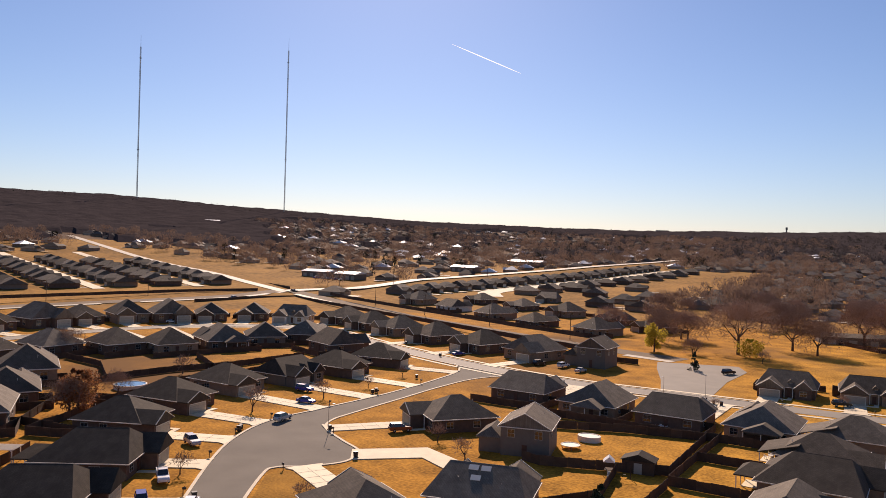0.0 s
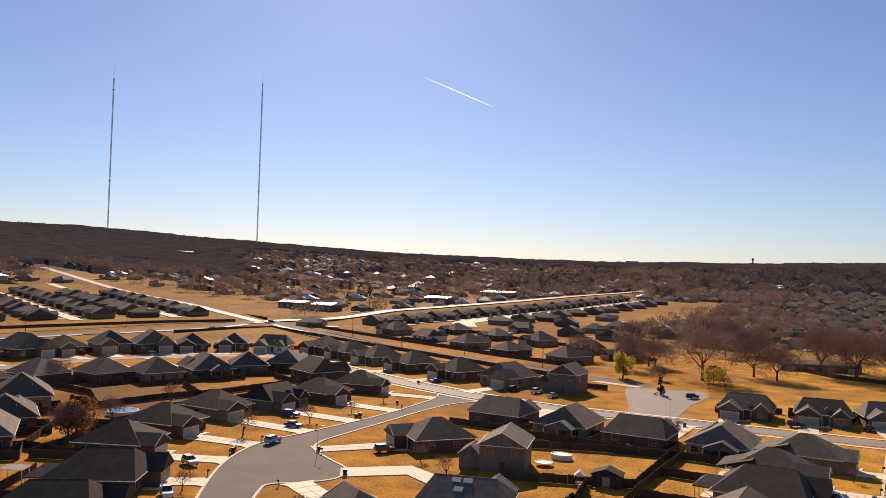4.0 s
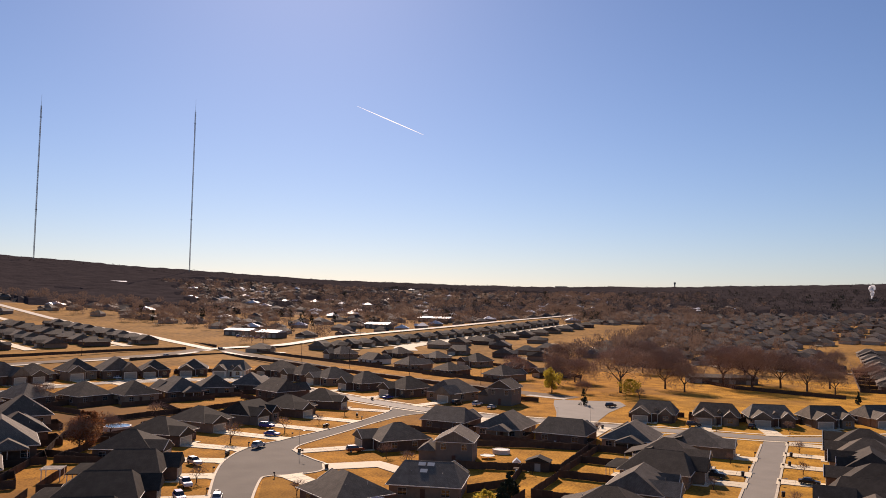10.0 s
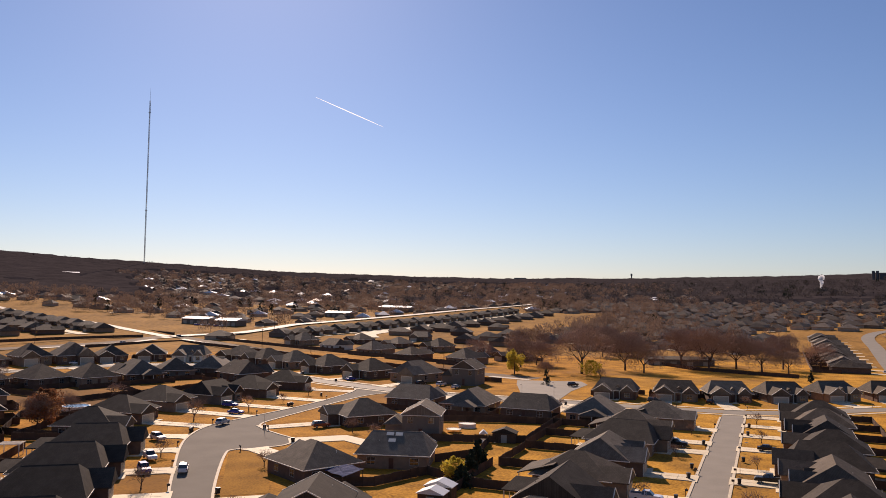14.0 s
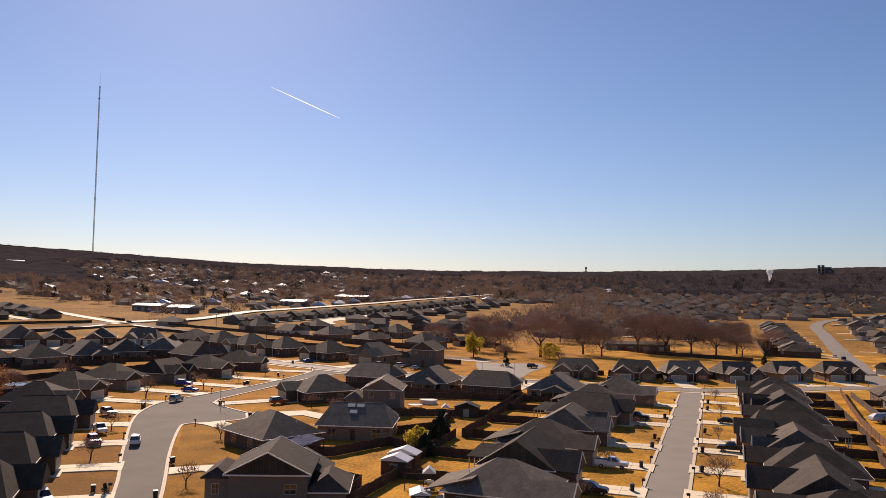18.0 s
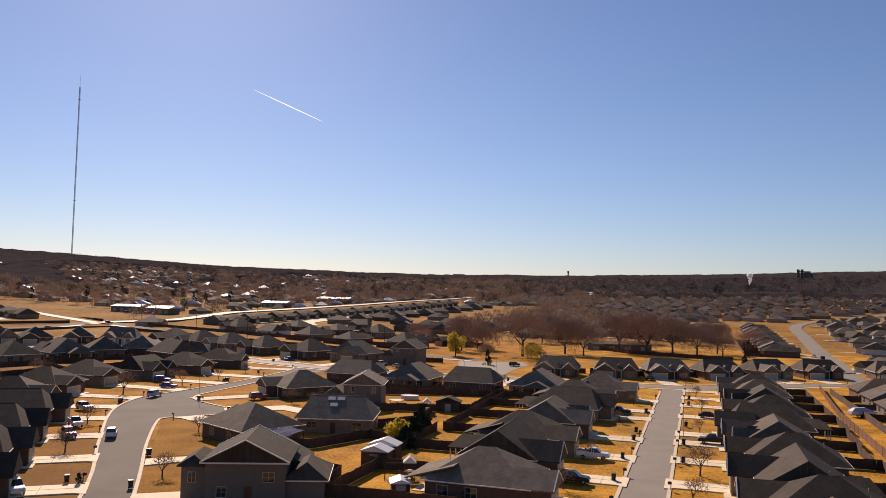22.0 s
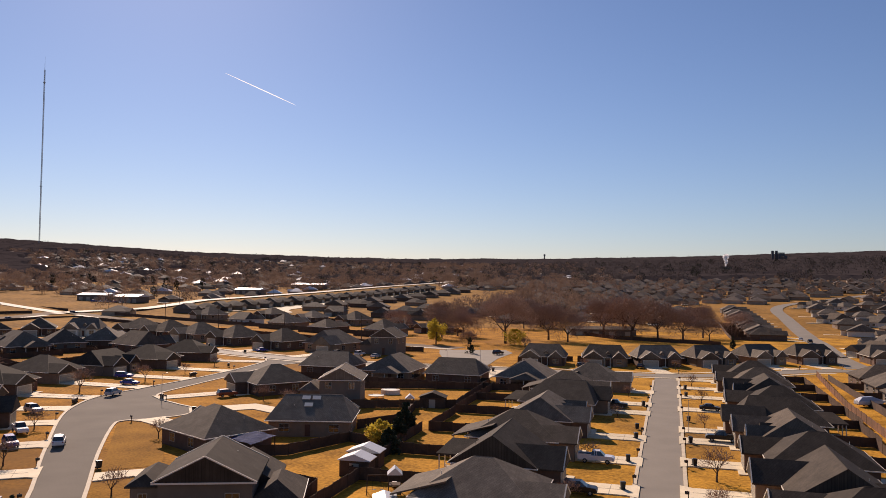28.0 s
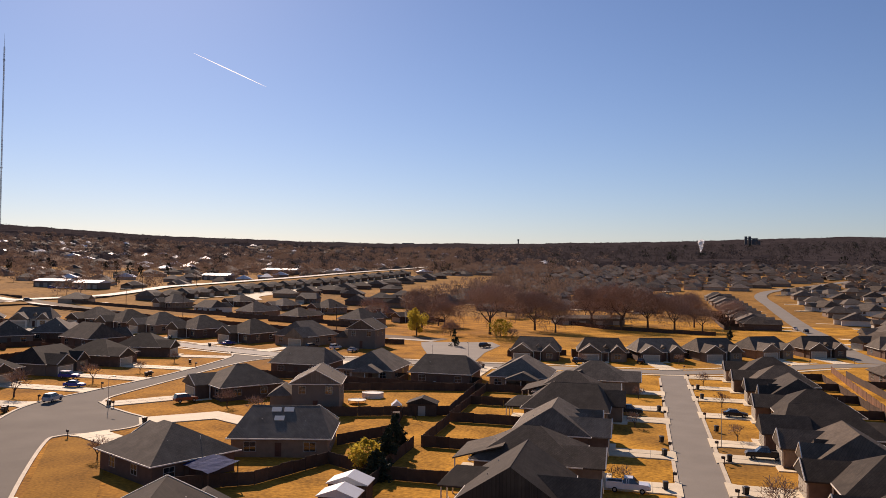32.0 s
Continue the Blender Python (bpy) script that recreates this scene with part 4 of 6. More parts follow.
for k, (x, y, h) in enumerate([(-64, 314, 19), (-49, 342, 15), (-39, 334, 14), (-26, 372, 18), (-12, 364, 19), (0, 380, 18), (-18, 398, 17), (12, 372, 14), (22, 392, 15), (24, 366, 10),
                               (-98, 330, 12), (-95, 348, 12), (-91, 344, 11), (-127, 350, 11), (-75, 420, 12), (40, 404, 12), (-112, 372, 12), (-78, 302, 6)]):
    tree(BARE_BIG[k % 3], x, y, k * 77 % 360, h * 1.22 / 14.0, "tall bare winter tree standing in the park", "park trees")
for k, (x, y, h) in enumerate([(-157, 101, 9), (-236, 150, 9), (-167, 120, 7), (-180, 150, 6), (-130, 128, 6), (-76, 299, 6), (-52, 296, 5), (13, 89, 5.0), (-62.6, 55.6, 3.8), (-79.7, 89, 3.6),
                               (-88, 63.6, 4.2), (-105, 87.5, 4), (-5.7, 96.8, 3.4), (13, 132, 3), (13.5, 165, 3.4), (12, 196, 3.6), (-4, 138, 3), (-3.5, 170, 3), (-83, 132, 4), (-72, 124, 4.5),
                               (-128, 168, 3.4), (-131, 188, 3.6), (-101, 196, 3.6), (-46, 203, 3), (-20, 228, 3.5), (8, 236, 3.5), (-128, 150, 5), (-100, 150, 3.5), (12, 72, 3.6), (-6, 72, 3.2)]):
    tree(BARE_SMALL[k % 3] if h < 7 else BARE_BIG[k % 3], x, y, k * 131 % 360, h / (5.0 if h < 7 else 14.0), "small bare young tree in a dry lawn", "yard trees")


def leafy(x, y, height, width, mat, label, cone=False, seed=1, count=1400, leaf=0.35, base=0.25):
    root = tagged(new("tree"), label, "tree")
    root.location = (x, y, rise(x, y))
    bm = bmesh.new()
    tube(bm, (0, 0, -0.1), (0.1, 0.05, height * 0.55), height * 0.03, height * 0.014, 7)
    for a in range(4):
        tube(bm, (0, 0, height * (0.2 + 0.07 * a)), (width * 0.28 * math.cos(a * 1.7), width * 0.28 * math.sin(a * 1.7), height * (0.45 + 0.08 * a)), height * 0.012, height * 0.005, 5)
    part("trunk", bm, M_BARK, root)
    ob = new("crown", leaf_mesh(seed, height, width, mat, cone, count, leaf, base))
    ob.parent = root


leafy(-91, 297, 11, 10, M_YELLOW, "yellow-green leafy tree at the court's edge", seed=3, count=3600, base=0.15)
leafy(-59, 310, 6.5, 11, M_YELLOW, "spreading olive-yellow bush below a bare tree", seed=4, count=1800, base=0.1)
leafy(-67, 262, 6.0, 3.4, M_PINE, "small dark fir on the court", True, 5, 1100, 0.28, 0.05)
leafy(-40.5, 94.5, 4.5, 5.0, M_YELLOW, "yellow-green shrub by the yard fence", False, 6, 1300, 0.3, 0.1)
for k, (x, y, h) in enumerate([(-38.6, 99, 5.2), (-39.4, 104, 6.0), (-40.6, 109, 5.4), (-37.8, 92, 4.0)]):
    leafy(x, y, h, 4.6, M_PINE, "dark evergreen by the yard fence", True, 7 + k, 2400, 0.3, 0.03)
leafy(-157, 103, 9.5, 11.0, M_RUST, "oak still holding rusty brown leaves", False, 12, 4200, 0.3, 0.1)
leafy(-70, 47, 1.6, 1.0, M_PINE, "small dark shrub by the porch", True, 13, 300, 0.15, 0.02)
leafy(32, 330, 5, 3, M_PINE, "dark evergreen beside the park", True, 14, 900, 0.3, 0.05)

# ---- vehicles ----


def paint(name, c):
    m = material(name, c, 0.35, 0.05, (0.5, 9.0), 0.0, spec=0.6 if c[0] > 0.1 else 0.3)
    m.node_tree.nodes["Principled BSDF"].inputs["Coat Weight"].default_value = 0.6 if c[0] > 0.1 else 0.1
    return m


PAINTS = {"white": paint("white_paint", (0.70, 0.70, 0.70)), "black": paint("black_paint", (0.012, 0.012, 0.014)), "blue": paint("blue_paint", (0.015, 0.04, 0.30)),
          "silver": paint("silver_paint", (0.40, 0.41, 0.43)), "red": paint("red_paint", (0.16, 0.012, 0.012))}
M_TYRE = material("tyre_rubber", (0.018, 0.018, 0.018), 0.9, 0.2, (2.0, 20.0), 0.1)
M_LAMP = material("lamp_lens", (0.55, 0.5, 0.45), 0.2, 0.05, (2.0, 20.0), 0.0)
M_TAIL = material("tail_lens", (0.3, 0.01, 0.01), 0.2, 0.05, (2.0, 20.0), 0.0)
BODY = {"sedan": [(-2.3, 0.3), (-2.32, 0.72), (-2.2, 0.92), (-1.5, 0.98), (0.9, 0.95), (2.1, 0.78), (2.3, 0.6), (2.3, 0.3)],
        "suv": [(-2.35, 0.35), (-2.4, 0.85), (-2.3, 1.1), (1.0, 1.1), (2.1, 0.98), (2.35, 0.75), (2.35, 0.35)],
        "pickup": [(-2.85, 0.45), (-2.9, 1.1), (-2.8, 1.2), (0.9, 1.2), (2.5, 1.12), (2.8, 0.9), (2.8, 0.45)]}
CABIN = {"sedan": [(-1.7, 0.96), (-1.05, 1.42), (0.3, 1.44), (1.05, 0.94)], "suv": [(-2.25, 1.1), (-2.05, 1.7), (0.2, 1.72), (1.0, 1.08)],
         "pickup": [(-0.75, 1.2), (-0.6, 1.85), (0.6, 1.85), (1.3, 1.18)]}


def prism(bm, prof, w0, w1=None):
    """A side profile drawn across the car's width, its top narrower where w1 is given."""
    top = max(p[1] for p in prof)
    rows = []
    for s in (-1, 1):
        rows.append([bm.verts.new((x, s * (w1 if w1 and z > top - 0.2 else w0), z)) for x, z in prof])
    n = len(prof)
    bm.faces.new(rows[0])
    bm.faces.new(rows[1][::-1])
    for i in range(n):
        j = (i + 1) % n
        bm.faces.new((rows[0][i], rows[0][j], rows[1][j], rows[1][i]))


CARS = {}


def vehicle(kind, colour, x, y, yaw, where="in a driveway"):
    m = pose(x, y, rise(x, y) + 0.17, 0, 0, yaw)
    if (kind, colour) in CARS:
        return tagged(copy_thing(CARS[kind, colour], m), "%s %s parked %s" % (colour, {"sedan": "saloon car", "suv": "sport utility car", "pickup": "pickup truck"}[kind], where))
    root = CARS[kind, colour] = tagged(new({"sedan": "car", "suv": "car", "pickup": "pickup_truck"}[kind]), "%s %s parked %s" % (
        colour, {"sedan": "saloon car", "suv": "sport utility car", "pickup": "pickup truck"}[kind], where), "car" if kind != "pickup" else "truck", "parked cars")
    root.matrix_basis = m
    P = PAINTS[colour]
    bm = bmesh.new()
    prism(bm, BODY[kind], 0.9)
    bmesh.ops.bevel(bm, geom=list(bm.edges), offset=0.07, segments=2, affect="EDGES")
    part("body", bm, P, root)
    bm = bmesh.new()
    prism(bm, CABIN[kind], 0.84, 0.66)
    part("glasshouse", bm, M_GLASS, root, "dark tinted windows")
    c = CABIN[kind]
    bm = bmesh.new()
    box(bm, c[1][0] + 0.03, c[2][0] - 0.03, -0.69, 0.69, c[1][1] - 0.03, c[1][1] + 0.04)
    bmesh.ops.bevel(bm, geom=list(bm.edges), offset=0.03, segments=1, affect="EDGES")
    part("car_roof", bm, P, root)
    for px in ((c[0][0] + c[1][0]) / 2 + 0.45, 0.05):
        for s in (-1, 1):
            bm = bmesh.new()
            tube(bm, (px, s * 0.87, c[0][1]), (px, s * 0.69, c[1][1]), 0.05, 0.05, 4)
            part("pillar", bm, P, root)
    if kind == "pickup":
        part("bed", boxes((-2.7, -0.85, -0.75, 0.75, 1.21, 1.222)), M_BLACK, root, "dark open load bed")
        for s in (-1, 1):
            part("bed_side", boxes((-2.8, -0.8, s * 0.83 - 0.06, s * 0.83 + 0.06, 1.19, 1.36)), P, root)
        part("tailgate", boxes((-2.88, -2.78, -0.77, 0.77, 1.1, 1.36)), P, root)
    L = BODY[kind][-1][0]
    for wx in (L * 0.62, -L * 0.62):
        for s in (-1, 1):
            bm = bmesh.new()
            tube(bm, (wx, s * 0.72, 0.34), (wx, s * 0.93, 0.34), 0.35, 0.35, 14)
            wheel = part("wheel", bm, M_TYRE, root)
            bm = bmesh.new()
            tube(bm, (wx, s * 0.90, 0.34), (wx, s * 0.945, 0.34), 0.2, 0.18, 10)
            part("rim", bm, M_METAL, wheel)
    for s in (-1, 1):
        part("headlight", boxes((L - 0.1, L + 0.02, s * 0.65 - 0.16, s * 0.65 + 0.16, 0.62, 0.78)), M_LAMP, root)
        part("tail_light", boxes((-L - 0.04, -L + 0.06, s * 0.72 - 0.1, s * 0.72 + 0.1, 0.75, 0.95)), M_TAIL, root)
    return root


for v in [("pickup", "black", -5.4, 150.2, 0), ("pickup", "white", -4.5, 95, 0), ("suv", "black", -5.0, 76, 0), ("sedan", "black", 15.0, 154, 0), ("pickup", "black", 15.4, 119, 180),
          ("suv", "silver", -118.8, 126.0, 98, "at the kerb"), ("sedan", "blue", -127, 142.5, 10), ("suv", "blue", -137, 153, 10), ("suv", "white", -90.5, 77.5, 127, "at the kerb"),
          ("pickup", "white", -104.3, 83.5, -35), ("suv", "blue", -97, 74, -35), ("suv", "white", -74, 40, -35), ("suv", "red", -93.5, 134, 52), ("sedan", "black", -3, 236, 80),
          ("suv", "black", -20.5, 228.5, 20), ("suv", "black", -56, 261.6, 60, "on the court"), ("pickup", "blue", -287, 234, 30), ("sedan", "white", -284, 230, 30), ("suv", "white", -102, 237, 75),
          ("sedan", "silver", -94, 232, 80), ("sedan", "blue", -141, 236, 70), ("suv", "black", -110, 236, 70), ("suv", "silver", -118, 101, -20), ("sedan", "white", 68, 395, 90, "at the kerb"),
          ("suv", "black", 70, 380, 90), ("suv", "white", -232, 258, 40), ("pickup", "black", -300, 215, 0), ("suv", "black", -358, 387, 20, "on the highway"), ("suv", "silver", -352, 330, 80, "on the highway")]:
    vehicle(*v)

# ---- houses farther off ----


def far_window(root, x, y, side):
    bm = boxes((-0.9, 0.9, -0.06, 0.02, -0.72, 0.72, 0), (-0.8, -0.03, -0.08, 0, -0.62, 0.62, 1), (0.03, 0.8, -0.08, 0, -0.62, 0.62, 1))
    part("window", bm, [M_FRAME, M_GLASS], root).matrix_basis = pose(x, y, 1.6, 0, 0, 180 if side == "n" else 0)


def build_cottage(roof, wall, shape, lite):
    """A simpler house for the farther streets."""
    root = new("house")
    R, W = ROOFS[roof], WALLS[wall]
    part("wall", boxes((-6.4, 6.4, -7.0, 7.0, 0, 2.75)), W, root)
    bm = bmesh.new()
    if shape == 0:
        roof_solid(bm, -7, 7, -7.6, 7.6, 2.75, 3.3, "y", 6.0, 6.0)
    else:
        roof_solid(bm, -7, 7, -7.6, 7.6, 2.75, 3.6, "x", 2.0, 2.0)
    part("roof", bm, R, root)
    bm = bmesh.new()
    roof_solid(bm, -6.9, 0.5, -10.4, -2.0, 2.74, 2.1, "y", 0, 0)
    part("garage_roof", bm, R, root)
    bm = bmesh.new()
    box(bm, -6.3, -0.1, -9.9, -7.0, 0, 2.75)
    gable_wall(bm, -6.3, -0.1, -9.9, -6.5, 2.75, 2.1)
    part("garage_wall", bm, W, root)
    if lite:
        part("garage_door", boxes((-5.6, -0.8, -9.98, -9.9, 0.05, 2.2)), M_DOOR, root)
    else:
        garage_door(root, -3.2, -9.93, 4.8)
    for x, y, s in ((3.4, -7.0, "s"), (-3, 7.0, "n"), (3.2, 7.0, "n"))[:2 if lite else 3]:
        if lite:
            far_window(root, x, y, s)
        else:
            window(root, x, y, 1.6, 1.7, 1.3, s)
    slab_top = boxes((-5.6, -0.8, -18.5, -9.9, -0.2, 0.12))
    part("drive_slab", slab_top, M_WALK, root, "pale concrete drive")
    return root


COTTAGE = {}


def cottage(x, y, yaw, k, group, wall=None):
    # darkest shingle left out: the lighter roofs stand for distance haze
    key = ((1, 2, 2)[k % 3], (k // 2) % 3 if wall is None else wall, k % 2, math.hypot(x, y) > 400)
    m = pose(x, y, rise(x, y) - 0.05, 0, 0, yaw)
    if key in COTTAGE:
        h = copy_thing(COTTAGE[key], m)
    else:
        h = COTTAGE[key] = build_cottage(*key)
        h.matrix_basis = m
        tagged(h, "low %s house with %s roof" % (WALL_WORDS[key[1]], ROOF_WORDS[key[0]]), "house")
    h["group"] = group


rs = np.random.RandomState(8)
k = 0
for i in range(11):                                      # both sides of the street that runs on north-east
    y = 393 + i * 20
    cottage(50 + rs.uniform(-1, 1), y, 90 + rs.uniform(-3, 3), k, "houses on the north-east street")
    if i < 6:
        yard(("hip", 50, y, 90), 15.0, 10.0, posts=False)
    k += 1
for i in range(6):                                       # staggered rows east of that street
    for j in range(5):
        x, y = 106 + j * 21 + 1.5 * i + rs.uniform(-3, 3), 436 + i * 44 + (22 if j % 2 else 0) - j * 3 + rs.uniform(-4, 4)
        # white walls here partly stand for sunlight on the west faces
        cottage(x, y, (-90, 90, -60)[(i + j) % 3] + rs.uniform(-10, 10), k, "houses beyond the north-east street", 1 if (i + j) % 3 == 1 else 3)
        k += 1
for i in range(8):
    cottage(63, 82 + i * 19.0, 90 + (i * 37 % 9 - 4), k, "houses beyond the alley fence")
    yard(("hip", 63, 82 + i * 19.0, 90), 12.0, 9.5, posts=False)
    k += 1
for x, y, a in ((97, 352, -80), (92, 330, -70), (84, 310, -60), (116, 410, -90)):
    cottage(x, y, a, k, "houses beyond the alley fence")
    k += 1
for i in range(27):                                      # backs to the highway, fronts to the pale street behind
    y = 438 + i * 15.6
    cottage(highway_x(y) + 34 + rs.uniform(-1, 1), y, 92 + rs.uniform(-3, 3), k, "houses along the highway")
    k += 1
for i in range(11):
    y = 506 + i * 31
    cottage(highway_x(y) + 86 + rs.uniform(-1, 1), y, -88 + rs.uniform(-3, 3), k, "houses along the highway")
    k += 1
for x, y, a in ((-180, 470, 100), (-174, 500, 100), (-150, 462, -80), (-168, 530, 100), (-214, 470, 10), (-232, 560, 90), (-205, 530, -80), (-200, 600, 95)):
    cottage(x, y, a, k, "houses along the highway")
    k += 1
WEDGE = Vector((-0.953, 0.303))                           # rows beside the road that runs west of the crossing
for off, turn in ((24, 0), (62, 180), (88, 0), (126, 180), (152, 0)):
    for i in range(13):
        p = Vector((-402, 399)) + WEDGE * (14 + i * 20) + Vector((-0.303, -0.953)) * off
        if gap_to(p, HWY_1[::3]) < 34 or math.hypot(p.x, p.y) > 720:
            continue
        cottage(p.x, p.y, -17.6 + turn + rs.uniform(-4, 4), k + i // 3, "houses west of the highway")
        k += 1
for off in (43, 107):
    line = [Vector((-402, 399)) + WEDGE * s + Vector((-0.303, -0.953)) * off for s in range(0, 300, 15)]
    pave("road_west", [(p.x, p.y) for p in line], 7.5, M_WALK, 0.06, "pale street between low houses", "road")
pave("road_beside_highway", smooth([(-256, 470), (-272, 500), (-270, 560), (-264, 621), (-253, 719), (-239, 850), (-222, 960)]), 16, M_WALK, 0.06, "pale street between low houses beside the highway", "road")


def barn(x, y, yaw, w, d, h, roof_mat, label):
    root = tagged(new("warehouse"), label, "building")
    root.matrix_basis = pose(x, y, rise(x, y) - 0.2, 0, 0, yaw)
    part("wall", boxes((-w / 2, w / 2, -d / 2, d / 2, 0, h)), WALLS[2], root)
    bm = bmesh.new()
    roof_solid(bm, -w / 2 - 0.4, w / 2 + 0.4, -d / 2 - 0.4, d / 2 + 0.4, h, d * 0.11, "x", 0, 0)
    part("roof", bm, roof_mat, root)
    for i in range(4):
        part("bay_door", boxes((-1.6, 1.6, -0.06, 0.05, 0, h * 0.7)), M_DOOR, root).matrix_basis = pose(-w / 2 + (i + 0.5) * w / 4, -d / 2 - 0.02, 0)


M_TIN = material("pale_metal_roof", (0.62, 0.62, 0.60), 0.35, 0.08, (0.2, 5.0), 0.05, spec=0.6)
barn(-424, 488, 5, 26, 14, 4.5, M_TIN, "long low workshop with a pale metal roof")
barn(-396, 492, 5, 20, 16, 4.5, M_TIN, "low workshop with a pale metal roof")
barn(-386, 655, 0, 26, 14, 4.5, M_TIN, "pale metal-roofed barn among trees")
barn(-385, 785, 0, 40, 16, 4.5, M_TIN, "long pale metal-roofed building beside a field")
barn(-1128, 985, 45, 46, 16, 5.0, M_TIN, "long white-roofed hall below the wooded ridge")
barn(-29, 391, 20, 34, 12, 3.2, ROOFS[2], "long low house behind the park trees")
for i in range(5):
    vehicle(("suv", "sedan", "pickup")[i % 3], ("blue", "white", "silver")[i % 3], -414 + i * 5.2, 472 + i * 1.2, 80 + i * 4, "beside the workshop")

# ---- the far town, joined, for it cannot be counted ----
# roof base colour lifted to carry the haze over the far town
M_FAR_ROOF = shingles("far_shingle", (0.120, 0.098, 0.080))


def island_tones(mat, spread):
    n, l = mat.node_tree.nodes, mat.node_tree.links
    b = n["Principled BSDF"]
    old = b.inputs["Base Color"].links[0].from_socket
    g, hsv, r = n.new("ShaderNodeNewGeometry"), n.new("ShaderNodeHueSaturation"), n.new("ShaderNodeMapRange")
    r.inputs["To Min"].default_value, r.inputs["To Max"].default_value = 1 - spread, 1 + spread
    l.new(g.outputs["Random Per Island"], r.inputs["Value"])
    l.new(r.outputs[0], hsv.inputs["Value"])
    l.new(old, hsv.inputs["Color"])
    l.new(hsv.outputs[0], b.inputs["Base Color"])


island_tones(M_FAR_ROOF, 0.45)
# wall base colour lifted for the same haze
M_FAR_WALL = material("far_wall", (0.33, 0.25, 0.18), 0.85, 0.2, (0.3, 5.0), 0.0)
island_tones(M_FAR_WALL, 0.5)
rs = np.random.RandomState(21)


def inside(x, y):
    """Plan of the ground already taken by the nearer streets and the park."""
    if -135 < x < 48 and y < 452:
        return True
    if 25 < x < 195 and y < 690:
        return True
    if -330 < x < -140 and y < 880:
        return True
    if math.hypot(x, y + 20) < 480 or gap_to((x, y), STREET_E[::4]) < 19:
        return True
    return gap_to((x, y), HWY_1[::6]) < 24 or gap_to((x, y), HWY_2[::6]) < 24 or (-690 < x < -380 and 200 < y < 520)


far_v, far_f, far_m = [], [], []


def far_house(x, y, a, w, d, roof_idx=0):
    z = rise(x, y) - 0.3
    ca, sa = math.cos(a), math.sin(a)

    def put(pts, faces, idx):
        b = len(far_v)
        far_v.extend((x + px * ca - py * sa, y + px * sa + py * ca, z + pz) for px, py, pz in pts)
        far_f.extend(tuple(b + i for i in f) for f in faces)
        far_m.extend([idx] * len(faces))

    hw, hd = w / 2, d / 2
    put([(-hw, -hd, 0), (hw, -hd, 0), (hw, hd, 0), (-hw, hd, 0), (-hw, -hd, 3), (hw, -hd, 3), (hw, hd, 3), (-hw, hd, 3)],
        [(0, 1, 5, 4), (1, 2, 6, 5), (2, 3, 7, 6), (3, 0, 4, 7)], 1)
    o, i0 = 0.6, min(d, w) * 0.42
    put([(-hw - o, -hd - o, 2.9), (hw + o, -hd - o, 2.9), (hw + o, hd + o, 2.9), (-hw - o, hd + o, 2.9), (0, -hd + i0, 6.3), (0, hd - i0, 6.3)],
        [(0, 1, 4), (1, 2, 5, 4), (2, 3, 5), (3, 0, 4, 5), (3, 2, 1, 0)], roof_idx)
    put([(-hw * 0.95, -hd - 3, 2.8), (0.2, -hd - 3, 2.8), (0.2, -0.5, 2.8), (-hw * 0.95, -0.5, 2.8), (-hw * 0.45, -hd - 3, 4.9), (-hw * 0.45, -0.5, 4.9)],
        [(0, 1, 4), (1, 2, 5, 4), (3, 0, 4, 5), (2, 3, 5)], roof_idx)
    put([(-hw * 0.85, -hd - 2.6, 0), (0, -hd - 2.6, 0), (0, -hd, 0), (-hw * 0.85, -hd, 0), (-hw * 0.85, -hd - 2.6, 2.8), (0, -hd - 2.6, 2.8), (0, -hd, 2.8), (-hw * 0.85, -hd, 2.8)],
        [(0, 1, 5, 4), (1, 2, 6, 5), (3, 0, 4, 7)], 1)
    if math.hypot(x, y) < 900:
        put([(-hw * 0.9, -hd - 12, 0.45), (0.3, -hd - 12, 0.45), (0.3, -hd - 2, 0.45), (-hw * 0.9, -hd - 2, 0.45)], [(0, 1, 2, 3)], 3)


# dense estate to the north-east, streets every 62 m in two slants
for ry in range(0, 32):
    for rx in range(-30, 32):
        u, v = rx * 18.5, (ry // 2) * 68.0 + (ry % 2) * 27.0
        ang = radians(-14)
        x = 60 + u * math.cos(ang) - v * math.sin(ang) * 0.4
        y = 330 + v + u * math.sin(ang)
        az_deg = math.degrees(math.atan2(-x, y + 20))
        d = math.hypot(x, y + 20)
        if inside(x, y) or not (-26 < az_deg < 13.5) or d > 1150 or rs.rand() < 0.12:
            continue
        far_house(x + rs.uniform(-3, 3), y + rs.uniform(-4, 4), ang + (math.pi if ry % 2 else 0) + rs.uniform(-0.2, 0.2) + rs.choice([0, 0, 1.57]), 12.5 + rs.uniform(-2, 2.5), 15 + rs.uniform(-2, 2), 0)
# loose older houses with trees to the north-west


def wood_edge(d):
    """Where the wooded ridge begins, in degrees left of north, at a distance."""
    return 43 + 9 * noise.noise(Vector((d / 170, 3, 0)))


FAR_SPOTS = []
